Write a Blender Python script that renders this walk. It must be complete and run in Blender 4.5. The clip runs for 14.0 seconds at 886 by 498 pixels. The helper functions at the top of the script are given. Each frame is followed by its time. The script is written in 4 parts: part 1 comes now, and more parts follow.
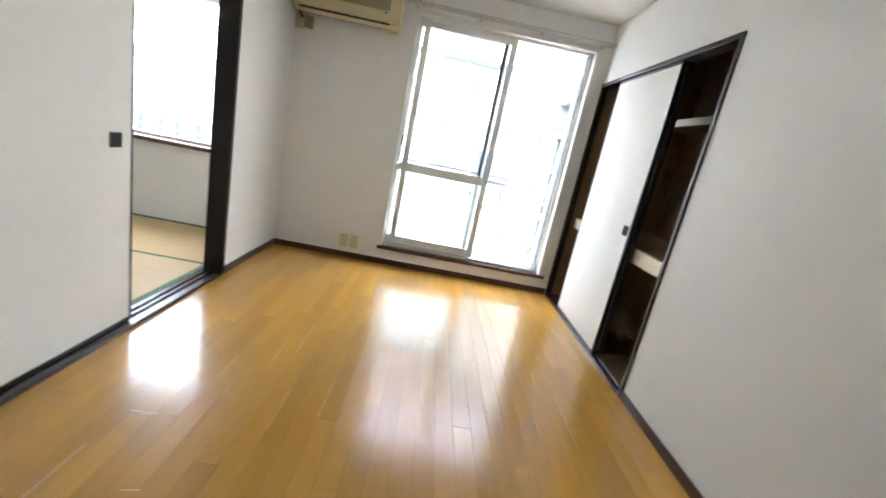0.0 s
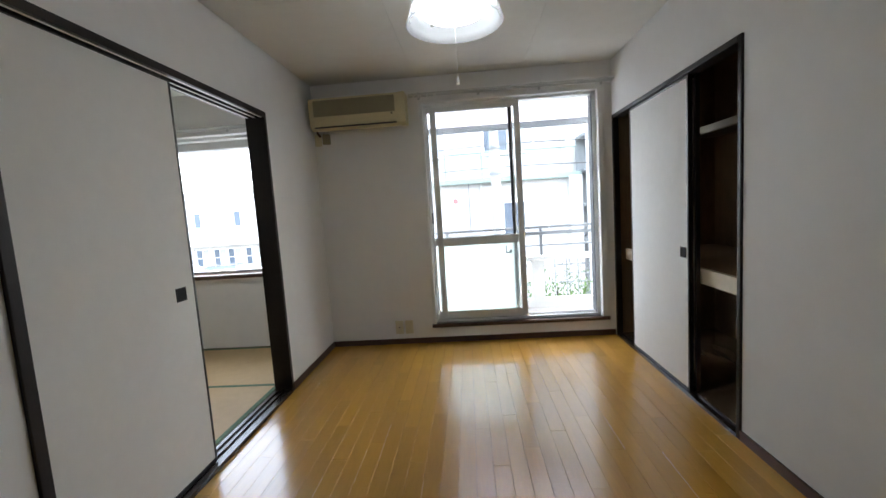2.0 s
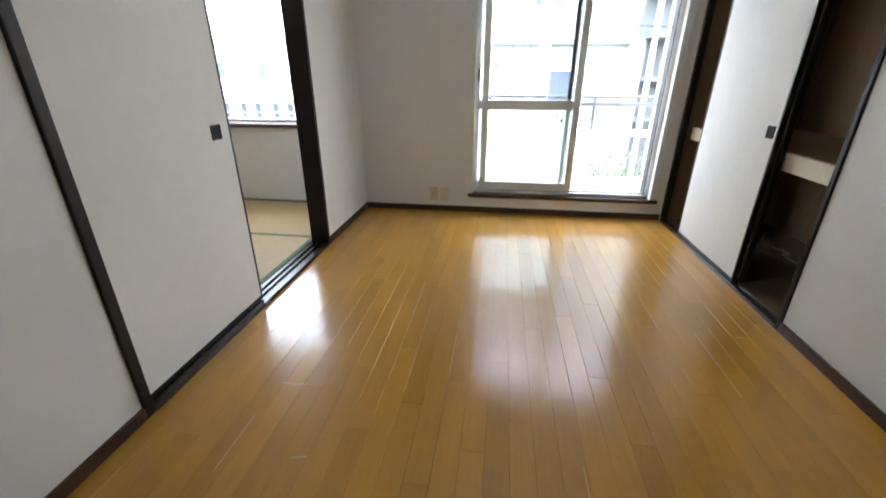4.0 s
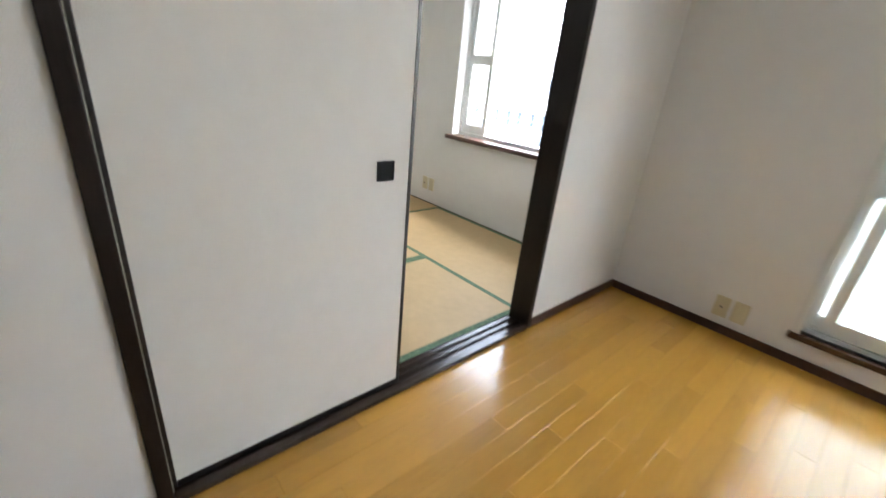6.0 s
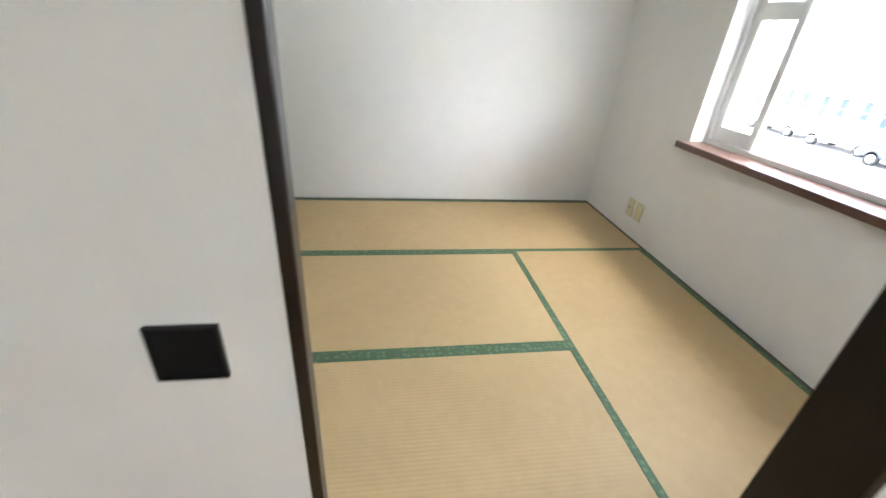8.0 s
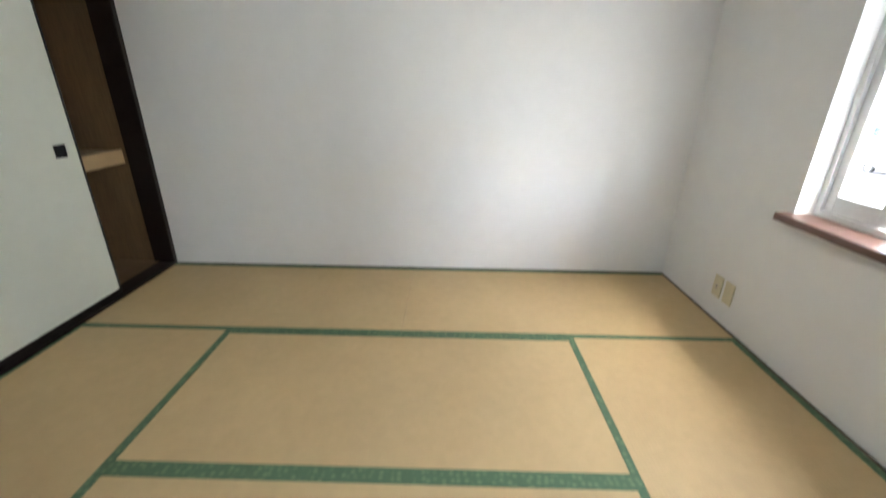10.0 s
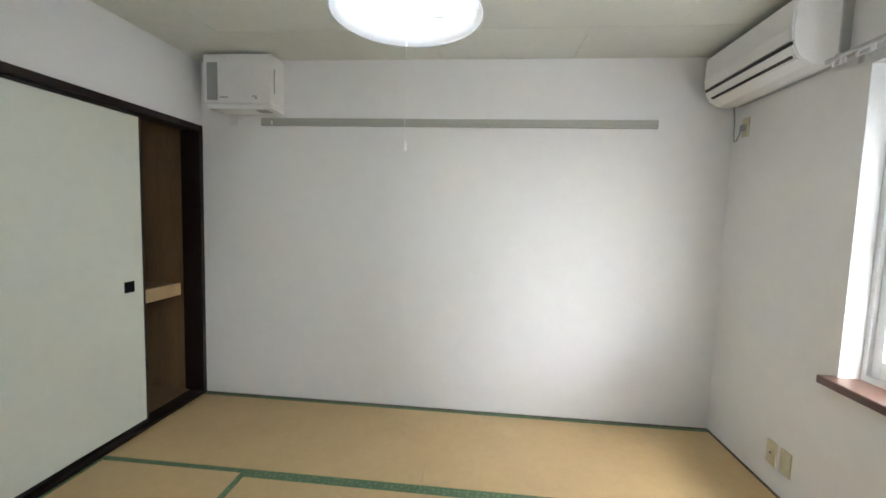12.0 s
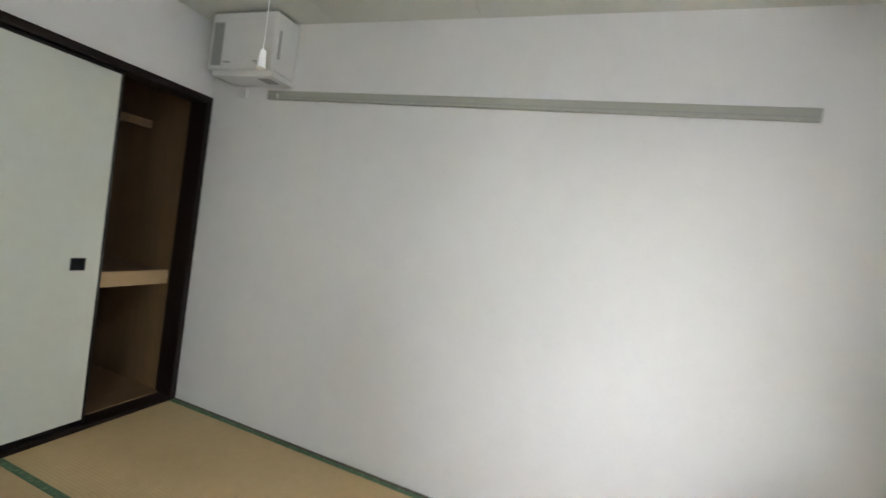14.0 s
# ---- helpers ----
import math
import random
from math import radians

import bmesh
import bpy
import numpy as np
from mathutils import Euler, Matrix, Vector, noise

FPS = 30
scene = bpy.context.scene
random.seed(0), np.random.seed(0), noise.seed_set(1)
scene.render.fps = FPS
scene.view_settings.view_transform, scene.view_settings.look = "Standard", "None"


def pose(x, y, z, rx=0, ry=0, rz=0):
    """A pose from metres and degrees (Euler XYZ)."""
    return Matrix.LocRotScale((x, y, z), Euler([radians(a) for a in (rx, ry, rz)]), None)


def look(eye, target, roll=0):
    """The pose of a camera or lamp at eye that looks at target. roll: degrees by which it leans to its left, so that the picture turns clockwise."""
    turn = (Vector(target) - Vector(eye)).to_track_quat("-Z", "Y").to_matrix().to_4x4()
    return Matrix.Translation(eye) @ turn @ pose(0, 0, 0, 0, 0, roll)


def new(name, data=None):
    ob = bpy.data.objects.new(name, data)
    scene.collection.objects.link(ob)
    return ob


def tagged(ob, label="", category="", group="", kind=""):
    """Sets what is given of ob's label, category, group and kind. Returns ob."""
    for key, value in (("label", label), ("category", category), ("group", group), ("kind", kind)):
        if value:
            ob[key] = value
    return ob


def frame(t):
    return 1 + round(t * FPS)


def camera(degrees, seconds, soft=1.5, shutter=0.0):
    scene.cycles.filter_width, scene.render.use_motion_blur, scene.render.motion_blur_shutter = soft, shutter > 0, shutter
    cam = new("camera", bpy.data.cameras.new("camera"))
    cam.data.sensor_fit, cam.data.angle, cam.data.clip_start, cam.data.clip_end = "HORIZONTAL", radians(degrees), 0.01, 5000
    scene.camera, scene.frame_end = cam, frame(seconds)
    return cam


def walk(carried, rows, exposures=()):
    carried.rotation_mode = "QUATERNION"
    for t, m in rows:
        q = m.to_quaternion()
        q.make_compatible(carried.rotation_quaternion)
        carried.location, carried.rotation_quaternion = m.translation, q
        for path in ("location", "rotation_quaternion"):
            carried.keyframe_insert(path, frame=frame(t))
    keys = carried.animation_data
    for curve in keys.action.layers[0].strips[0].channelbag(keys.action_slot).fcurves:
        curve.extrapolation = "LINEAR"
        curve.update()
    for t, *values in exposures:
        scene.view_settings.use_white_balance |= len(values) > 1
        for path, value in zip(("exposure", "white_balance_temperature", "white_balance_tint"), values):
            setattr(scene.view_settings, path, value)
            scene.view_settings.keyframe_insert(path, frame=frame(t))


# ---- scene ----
cam = camera(94.7, 14.0, shutter=0.4)
PATH = [
    (0, (1.306, -3.622, 1.133), (1.422, -1.683, 0.656), 11.6),
    (0.5, (1.303, -3.612, 1.149), (1.139, -1.686, 0.635), 4.1),
    (1, (1.268, -3.589, 1.185), (1.149, -1.617, 0.874), -2.5),
    (1.5, (1.293, -3.598, 1.214), (1.166, -1.609, 1.043), -3.3),
    (2, (1.303, -3.598, 1.206), (1.171, -1.612, 1.008), -3.8),
    (2.2, (1.317, -3.596, 1.209), (1.163, -1.615, 0.981), -3.3),
    (4.3, (1.183, -3.451, 1.113), (0.881, -1.731, 0.139), 1.5),
    (4.5, (1.222, -3.407, 1.119), (0.802, -1.772, 0.045), 2.4),
    (5, (1.21, -3.129, 1.068), (0.426, -1.613, 0.025), 6.1),
    (5.5, (1.16, -2.836, 1.134), (0.055, -1.445, 0.215), 8.4),
    (6, (1.027, -2.548, 1.172), (-0.319, -1.281, 0.407), 5.8),
    (6.5, (0.928, -2.259, 1.18), (-0.662, -1.298, 0.44), 5.8),
    (7, (0.749, -2.007, 1.161), (-0.891, -1.23, 0.32), 6.6),
    (7.2, (0.653, -1.912, 1.169), (-1.042, -1.244, 0.345), 5.6),
    (9.3, (-0.02, -1.531, 1.14), (-1.664, -1.569, 0.003), 1.4),
    (9.5, (-0.015, -1.522, 1.132), (-1.68, -1.576, 0.027), 1.6),
    (10, (0.02, -1.494, 1.224), (-1.839, -1.519, 0.486), 0.9),
    (10.5, (0.03, -1.462, 1.329), (-1.941, -1.508, 0.996), 1.8),
    (11, (0.056, -1.468, 1.353), (-1.94, -1.505, 1.236), 3.1),
    (11.5, (0.078, -1.495, 1.358), (-1.914, -1.636, 1.254), 0.2),
    (12, (0.072, -1.47, 1.35), (-1.913, -1.663, 1.189), 1.7),
    (12.5, (-0.02, -1.382, 1.314), (-1.98, -1.674, 1.047), 1.0),
    (13, (-0.265, -1.264, 1.333), (-2.231, -1.634, 1.351), 2.5),
    (13.5, (-0.511, -1.208, 1.386), (-2.47, -1.545, 1.168), 6.0),
    (14, (-0.756, -1.13, 1.321), (-2.638, -1.801, 1.24), 8.7),
]
EXPOSURES = [(t, e, 6320, 8) for t, e in ((0, 5.2), (0.6, 4.6), (1.1, 4.22), (2.2, 4.0), (4.3, 4.8), (5, 5.12), (6, 4.95), (7.2, 5.0), (9.3, 4.9), (10.2, 4.9), (11, 4.93), (12.5, 4.9), (14, 4.78))]
walk(cam, [(t, look(eye, target, roll)) for t, eye, target, roll in PATH], EXPOSURES)
SKY, TUBE_GLOW = 0.15, 0.75

# ---- world, sun, large lights ----
world = bpy.data.worlds.new("overcast_sky")
scene.world = world
world.use_nodes = True
wn = world.node_tree
sky = wn.nodes.new("ShaderNodeTexSky")
sky.sky_type = "NISHITA"
sky.sun_disc = False
sky.sun_elevation, sky.sun_rotation = radians(57), radians(68)
sky.dust_density = 3.0
sky.air_density = 1.0
soft_sky = wn.nodes.new("ShaderNodeHueSaturation")
soft_sky.inputs["Saturation"].default_value = 0.45
wn.links.new(sky.outputs[0], soft_sky.inputs["Color"])
wn.links.new(soft_sky.outputs[0], wn.nodes["Background"].inputs[0])
wn.nodes["Background"].inputs[1].default_value = SKY


def lamp_light(name, kind, energy, m, size=None, size_y=None, color=(1, 1, 1)):
    data = bpy.data.lights.new(name, kind)
    data.energy, data.color = energy, color
    if kind == "AREA":
        data.shape, data.size, data.size_y = "RECTANGLE", size, size_y
    elif kind == "SUN":
        data.angle = size
    else:
        data.shadow_soft_size = size
    ob = new(name, data)
    ob.matrix_world = m
    return ob


lamp_light("sun", "SUN", 0.1, look((10.1, 4.08, 16.8), (0, 0, 0)), radians(30), color=(1, 0.99, 0.97))

# ---- materials ----


def material(name, color, rough=0.5, metal=0.0, vary=0.06, scale=6.0, bump=0.0, bump_scale=120.0, spec=0.5, coat=0.0, stretch=(1, 1, 1), rand=0.0):
    """Two scales of noise in colour, fine bump, and a little change from piece to piece."""
    m = bpy.data.materials.new(name)
    m.use_nodes = True
    t = m.node_tree
    b = t.nodes["Principled BSDF"]
    b.inputs["Roughness"].default_value, b.inputs["Metallic"].default_value = rough, metal
    b.inputs["Specular IOR Level"].default_value = spec
    b.inputs["Coat Weight"].default_value, b.inputs["Coat Roughness"].default_value = coat, 0.12
    geo = t.nodes.new("ShaderNodeNewGeometry")
    mapping = t.nodes.new("ShaderNodeMapping")
    mapping.inputs["Scale"].default_value = stretch
    t.links.new(geo.outputs["Position"], mapping.inputs["Vector"])
    if rand:
        info = t.nodes.new("ShaderNodeObjectInfo")
        shift = t.nodes.new("ShaderNodeMath")
        shift.operation = "MULTIPLY"
        shift.inputs[1].default_value = 37.0
        t.links.new(info.outputs["Random"], shift.inputs[0])
        t.links.new(shift.outputs[0], mapping.inputs["Location"])
    n1 = t.nodes.new("ShaderNodeTexNoise")
    n1.inputs["Scale"].default_value, n1.inputs["Detail"].default_value = scale, 3
    n2 = t.nodes.new("ShaderNodeTexNoise")
    n2.inputs["Scale"].default_value, n2.inputs["Detail"].default_value = scale * 9, 4
    for n in (n1, n2):
        t.links.new(mapping.outputs[0], n.inputs["Vector"])
    add = t.nodes.new("ShaderNodeMath")
    add.operation = "ADD"
    t.links.new(n1.outputs[0], add.inputs[0])
    t.links.new(n2.outputs[0], add.inputs[1])
    value = add.outputs[0]
    if rand:
        more = t.nodes.new("ShaderNodeMath")
        more.operation = "MULTIPLY_ADD"
        more.inputs[1].default_value = rand
        t.links.new(info.outputs["Random"], more.inputs[0])
        t.links.new(value, more.inputs[2])
        value = more.outputs[0]
    rng = t.nodes.new("ShaderNodeMapRange")
    rng.inputs["From Min"].default_value, rng.inputs["From Max"].default_value = 0.6, 1.4 + rand
    rng.inputs["To Min"].default_value, rng.inputs["To Max"].default_value = 1 - vary, 1 + vary
    t.links.new(value, rng.inputs["Value"])
    mix = t.nodes.new("ShaderNodeVectorMath")
    mix.operation = "SCALE"
    mix.inputs[0].default_value = color
    t.links.new(rng.outputs[0], mix.inputs["Scale"])
    t.links.new(mix.outputs[0], b.inputs["Base Color"])
    if bump:
        n3 = t.nodes.new("ShaderNodeTexNoise")
        n3.inputs["Scale"].default_value, n3.inputs["Detail"].default_value = bump_scale, 2
        t.links.new(mapping.outputs[0], n3.inputs["Vector"])
        bp = t.nodes.new("ShaderNodeBump")
        bp.inputs["Strength"].default_value, bp.inputs["Distance"].default_value = bump, 0.002
        t.links.new(n3.outputs[0], bp.inputs["Height"])
        t.links.new(bp.outputs[0], b.inputs["Normal"])
    return m


def glass(name, color=(1, 1, 1), rough=0.0):
    m = bpy.data.materials.new(name)
    m.use_nodes = True
    b = m.node_tree.nodes["Principled BSDF"]
    b.inputs["Base Color"].default_value = (*color, 1)
    b.inputs["Roughness"].default_value, b.inputs["Transmission Weight"].default_value = rough, 1.0
    b.inputs["IOR"].default_value = 1.45
    return m


def glow(name, color, strength):
    m = bpy.data.materials.new(name)
    m.use_nodes = True
    b = m.node_tree.nodes["Principled BSDF"]
    b.inputs["Base Color"].default_value = (*color, 1)
    b.inputs["Emission Color"].default_value, b.inputs["Emission Strength"].default_value = (*color, 1), strength
    return m


def tatami_material(name, color, axis):
    """Woven rush: fine ribs along one axis, with faint bands of colour."""
    m = material(name, color, 0.55, vary=0.07, scale=2.5, spec=0.35)
    t = m.node_tree
    b = t.nodes["Principled BSDF"]
    geo = t.nodes.new("ShaderNodeNewGeometry")
    ribs = t.nodes.new("ShaderNodeTexWave")
    ribs.bands_direction = axis
    ribs.inputs["Scale"].default_value, ribs.inputs["Distortion"].default_value = 21.0, 0.6
    ribs.inputs["Detail Scale"].default_value = 3.0
    t.links.new(geo.outputs["Position"], ribs.inputs["Vector"])
    bp = t.nodes.new("ShaderNodeBump")
    bp.inputs["Strength"].default_value, bp.inputs["Distance"].default_value = 0.5, 0.0012
    t.links.new(ribs.outputs[0], bp.inputs["Height"])
    t.links.new(bp.outputs[0], b.inputs["Normal"])
    return m


def brocade_material(name):
    """Green cloth edging with small pale woven motifs."""
    m = material(name, (0.085, 0.152, 0.08), 0.7, vary=0.12, scale=30, bump=0.3, bump_scale=500)
    t = m.node_tree
    b = t.nodes["Principled BSDF"]
    base = b.inputs["Base Color"].links[0].from_socket
    geo = t.nodes.new("ShaderNodeNewGeometry")
    cells = t.nodes.new("ShaderNodeTexVoronoi")
    cells.inputs["Scale"].default_value, cells.inputs["Randomness"].default_value = 42.0, 0.6
    t.links.new(geo.outputs["Position"], cells.inputs["Vector"])
    ramp = t.nodes.new("ShaderNodeMapRange")
    ramp.inputs["From Min"].default_value, ramp.inputs["From Max"].default_value = 0.5, 0.15
    ramp.inputs["To Min"].default_value, ramp.inputs["To Max"].default_value = 0.0, 0.3
    t.links.new(cells.outputs["Distance"], ramp.inputs["Value"])
    mix = t.nodes.new("ShaderNodeMix")
    mix.data_type = "RGBA"
    t.links.new(ramp.outputs[0], mix.inputs[0])
    t.links.new(base, mix.inputs[6])
    mix.inputs[7].default_value = (0.32, 0.42, 0.2, 1)
    t.links.new(mix.outputs[2], b.inputs["Base Color"])
    return m


WALLPAPER = material("white_wallpaper", (0.82, 0.81, 0.795), 0.7, vary=0.025, scale=1.2, bump=0.35, bump_scale=260, spec=0.25)
CEILPAPER = material("ceiling_paper", (0.74, 0.725, 0.68), 0.75, vary=0.035, scale=1.0, bump=0.3, bump_scale=200, spec=0.2)
CEILBOARD = material("ceiling_board", (0.72, 0.725, 0.66), 0.6, vary=0.03, scale=1.5, bump=0.2, bump_scale=160, spec=0.3)
FLOORWOOD = material("varnished_floor_wood", (0.54, 0.28, 0.042), 0.27, vary=0.2, scale=2.2, bump=0.08, bump_scale=30, spec=0.45, coat=0.65, stretch=(6, 0.6, 1), rand=0.9)
UNDERFLOOR = material("dark_floor_joint", (0.15, 0.075, 0.022), 0.6)
DARKWOOD = material("dark_stained_wood", (0.016, 0.010, 0.008), 0.42, vary=0.25, scale=5, bump=0.12, bump_scale=40, spec=0.3, stretch=(4, 4, 0.5))
SILLWOOD = material("dark_worn_threshold", (0.04, 0.026, 0.02), 0.2, vary=0.3, scale=5, bump=0.12, bump_scale=40, stretch=(5, 0.6, 5))
BASEWOOD = material("brown_baseboard", (0.062, 0.028, 0.016), 0.4, vary=0.15, scale=5)
LACQUER = material("black_lacquer", (0.014, 0.010, 0.009), 0.3, vary=0.2, scale=8)
FUSUMA = material("fusuma_paper", (0.77, 0.755, 0.725), 0.65, vary=0.03, scale=2.0, bump=0.25, bump_scale=300, spec=0.3)
FUSUMA2 = material("pale_green_fusuma_paper", (0.70, 0.715, 0.63), 0.65, vary=0.03, scale=2.0, bump=0.25, bump_scale=300, spec=0.3)
PULL = material("black_metal_pull", (0.012, 0.012, 0.013), 0.45, metal=0.3, vary=0.1)
PULLDARK = material("black_pull_recess", (0.008, 0.008, 0.009), 0.6, vary=0.1, spec=0.2)
PLY = material("closet_plywood", (0.20, 0.125, 0.062), 0.45, vary=0.22, scale=3, stretch=(3, 3, 0.4))
CLOSETFLOOR = material("dark_varnished_plywood", (0.11, 0.075, 0.045), 0.2, vary=0.2, scale=3, stretch=(3, 0.4, 3))
CREAM = material("cream_shelf_edge", (0.68, 0.6, 0.46), 0.5, vary=0.06)
PALEWOOD = material("pale_shelf_wood", (0.52, 0.36, 0.19), 0.5, vary=0.12, scale=6, stretch=(0.5, 4, 4))
ALU = material("painted_aluminium", (0.74, 0.75, 0.74), 0.4, metal=0.15, vary=0.05)
ALUDARK = material("dark_gasket", (0.05, 0.055, 0.06), 0.5)
WHITEPAINT = material("white_gloss_paint", (0.78, 0.78, 0.76), 0.4, vary=0.03)
SILLBROWN = material("brown_window_sill", (0.12, 0.062, 0.045), 0.3, vary=0.15, scale=5, stretch=(0.5, 4, 4))
GLASS = glass("clear_glass")
FROST = glass("frosted_glass", (0.87, 0.935, 0.90), 0.55)
OLDPLASTIC = material("yellowed_plastic", (0.65, 0.56, 0.33), 0.45, vary=0.05)
OLDGRILLE = material("yellowed_grille", (0.34, 0.29, 0.175), 0.55, vary=0.08)
IVORY = material("ivory_plastic", (0.66, 0.6, 0.42), 0.4, vary=0.04)
WHITEPLASTIC = material("white_plastic", (0.80, 0.79, 0.77), 0.35, vary=0.025)
GREYPLASTIC = material("grey_plastic", (0.36, 0.36, 0.35), 0.5, vary=0.05)
DARKPLASTIC = material("dark_slot", (0.035, 0.035, 0.035), 0.5)
RAILGREY = material("grey_green_rail", (0.42, 0.42, 0.36), 0.5, vary=0.05)
STEEL = material("rail_steel", (0.55, 0.55, 0.53), 0.3, metal=0.8, vary=0.08)
CORD = material("white_cord", (0.8, 0.8, 0.78), 0.6)
TATAMI_X = tatami_material("rush_mat_ribs_x", (0.56, 0.402, 0.205), "X")
TATAMI_Y = tatami_material("rush_mat_ribs_y", (0.56, 0.402, 0.205), "Y")
HERI = brocade_material("green_brocade")
TUBE = glow("lamp_tube", (0.93, 0.97, 1.0), TUBE_GLOW)
CONCRETE = material("pale_concrete", (0.32, 0.315, 0.30), 0.8, vary=0.12, scale=1.5, bump=0.4, bump_scale=60)
ASPHALT = material("asphalt", (0.06, 0.06, 0.062), 0.9, vary=0.2, scale=1.0, bump=0.4, bump_scale=50)
STUCCO = material("white_stucco", (0.5, 0.495, 0.48), 0.85, vary=0.06, scale=0.8, bump=0.4, bump_scale=40)
GREENMETAL = material("pale_green_metal", (0.24, 0.31, 0.28), 0.5, vary=0.08)
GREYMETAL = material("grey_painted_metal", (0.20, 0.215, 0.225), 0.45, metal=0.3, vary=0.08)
WINDOWDARK = material("far_window_glass", (0.10, 0.13, 0.17), 0.08, vary=0.15)
CURTAIN = material("pale_curtain", (0.36, 0.37, 0.38), 0.8)
REDSIGN = material("red_sign", (0.42, 0.12, 0.12), 0.5)
WHITEWALL = material("white_parapet_paint", (0.5, 0.5, 0.48), 0.7, vary=0.06, scale=3, bump=0.3, bump_scale=80)
LEAF = material("leaf_green", (0.07, 0.12, 0.03), 0.6, vary=0.4, scale=6)
CARPAINT = material("white_car_paint", (0.7, 0.7, 0.7), 0.25, coat=0.6)
CARDARK = material("dark_car_paint", (0.06, 0.07, 0.09), 0.25, coat=0.6)
RUBBER = material("tyre_rubber", (0.02, 0.02, 0.02), 0.8)
PANEL = material("pale_metal_panel", (0.62, 0.63, 0.62), 0.6, vary=0.06)


def shade_material(name, scatter, through_part):
    """Milky plastic: lets part of the light straight through and scatters the rest."""
    m = bpy.data.materials.new(name)
    m.use_nodes = True
    t = m.node_tree
    b = t.nodes["Principled BSDF"]
    b.inputs["Base Color"].default_value, b.inputs["Roughness"].default_value = (0.86, 0.87, 0.9, 1), 0.15
    thin = t.nodes.new("ShaderNodeBsdfTranslucent")
    thin.inputs[0].default_value = (0.9, 0.9, 0.95, 1)
    clear = t.nodes.new("ShaderNodeBsdfTransparent")
    one, two = t.nodes.new("ShaderNodeMixShader"), t.nodes.new("ShaderNodeMixShader")
    one.inputs[0].default_value, two.inputs[0].default_value = scatter, through_part
    t.links.new(b.outputs[0], one.inputs[1])
    t.links.new(thin.outputs[0], one.inputs[2])
    t.links.new(one.outputs[0], two.inputs[1])
    t.links.new(clear.outputs[0], two.inputs[2])
    t.links.new(two.outputs[0], t.nodes["Material Output"].inputs[0])
    return m


ACRYLIC = shade_material("milky_acrylic", 0.45, 0.68)
ROOFSHEET = shade_material("milky_roof_sheet", 0.16, 0.0)

# ---- building helpers ----


def box(bm, x0, x1, y0, y1, z0, z1, bevel=0.0):
    m = Matrix.LocRotScale(((x0 + x1) / 2, (y0 + y1) / 2, (z0 + z1) / 2), None, (abs(x1 - x0), abs(y1 - y0), abs(z1 - z0)))
    made = bmesh.ops.create_cube(bm, size=1, matrix=m)
    if bevel:
        edges = {e for v in made["verts"] for e in v.link_edges}
        bmesh.ops.bevel(bm, geom=list(edges), offset=bevel, segments=2, affect="EDGES", profile=0.5)
    return bm


def boxes(*spans, bevel=0.0):
    bm = bmesh.new()
    for s in spans:
        box(bm, *s, bevel=bevel)
    return bm


def rod(bm, a, b, r, sides=10, r2=None):
    a, b = Vector(a), Vector(b)
    turn = (b - a).to_track_quat("Z", "Y").to_matrix().to_4x4()
    bmesh.ops.create_cone(bm, cap_ends=True, segments=sides, radius1=r, radius2=r if r2 is None else r2, depth=(b - a).length,
                          matrix=Matrix.Translation((a + b) / 2) @ turn)
    return bm


def lathe(profile, wide=1.0, sides=48):
    """A thin shell turned round z from (radius, height) pairs."""
    bm = bmesh.new()
    rings = []
    for r, z in profile:
        rings.append([bm.verts.new((wide * r * math.cos(2 * math.pi * i / sides), wide * r * math.sin(2 * math.pi * i / sides), z)) for i in range(sides)])
    for a, b in zip(rings, rings[1:]):
        for i in range(sides):
            bm.faces.new((a[i], a[(i + 1) % sides], b[(i + 1) % sides], b[i]))
    for f in bm.faces:
        f.smooth = True
    return bm


def torus(R, r, z, sides=40, ring=10):
    prof = [(R + r * math.cos(2 * math.pi * k / ring), z + r * math.sin(2 * math.pi * k / ring)) for k in range(ring + 1)]
    bm = lathe(prof, 1.0, sides)
    bmesh.ops.remove_doubles(bm, verts=bm.verts, dist=1e-5)
    return bm


def profile_bar(points, x0, x1):
    """A closed (y, z) outline drawn out along x."""
    bm = bmesh.new()
    a = [bm.verts.new((x0, y, z)) for y, z in points]
    b = [bm.verts.new((x1, y, z)) for y, z in points]
    n = len(points)
    for i in range(n):
        bm.faces.new((a[i], a[(i + 1) % n], b[(i + 1) % n], b[i]))
    bm.faces.new(a)
    bm.faces.new(b)
    bmesh.ops.recalc_face_normals(bm, faces=bm.faces)
    return bm


def mesh_of(name, bm, mat):
    me = bpy.data.meshes.new(name)
    bm.normal_update()
    bm.to_mesh(me)
    bm.free()
    me.materials.append(mat)
    return me


def part(name, bm, mat, parent, label=""):
    ob = new(name, mesh_of(name, bm, mat))
    ob.parent = parent
    if label:
        tagged(ob, label)
    return ob


def thing(name, label, category, m=None, group="", kind=""):
    ob = new(name)
    ob.empty_display_size = 0.1
    if m is not None:
        ob.matrix_world = m
    return tagged(ob, label, category, group, kind)


def structure(name, bm, mat, label):
    return tagged(new(name, mesh_of(name, bm, mat)), label, name.split("_")[0], kind="structure")


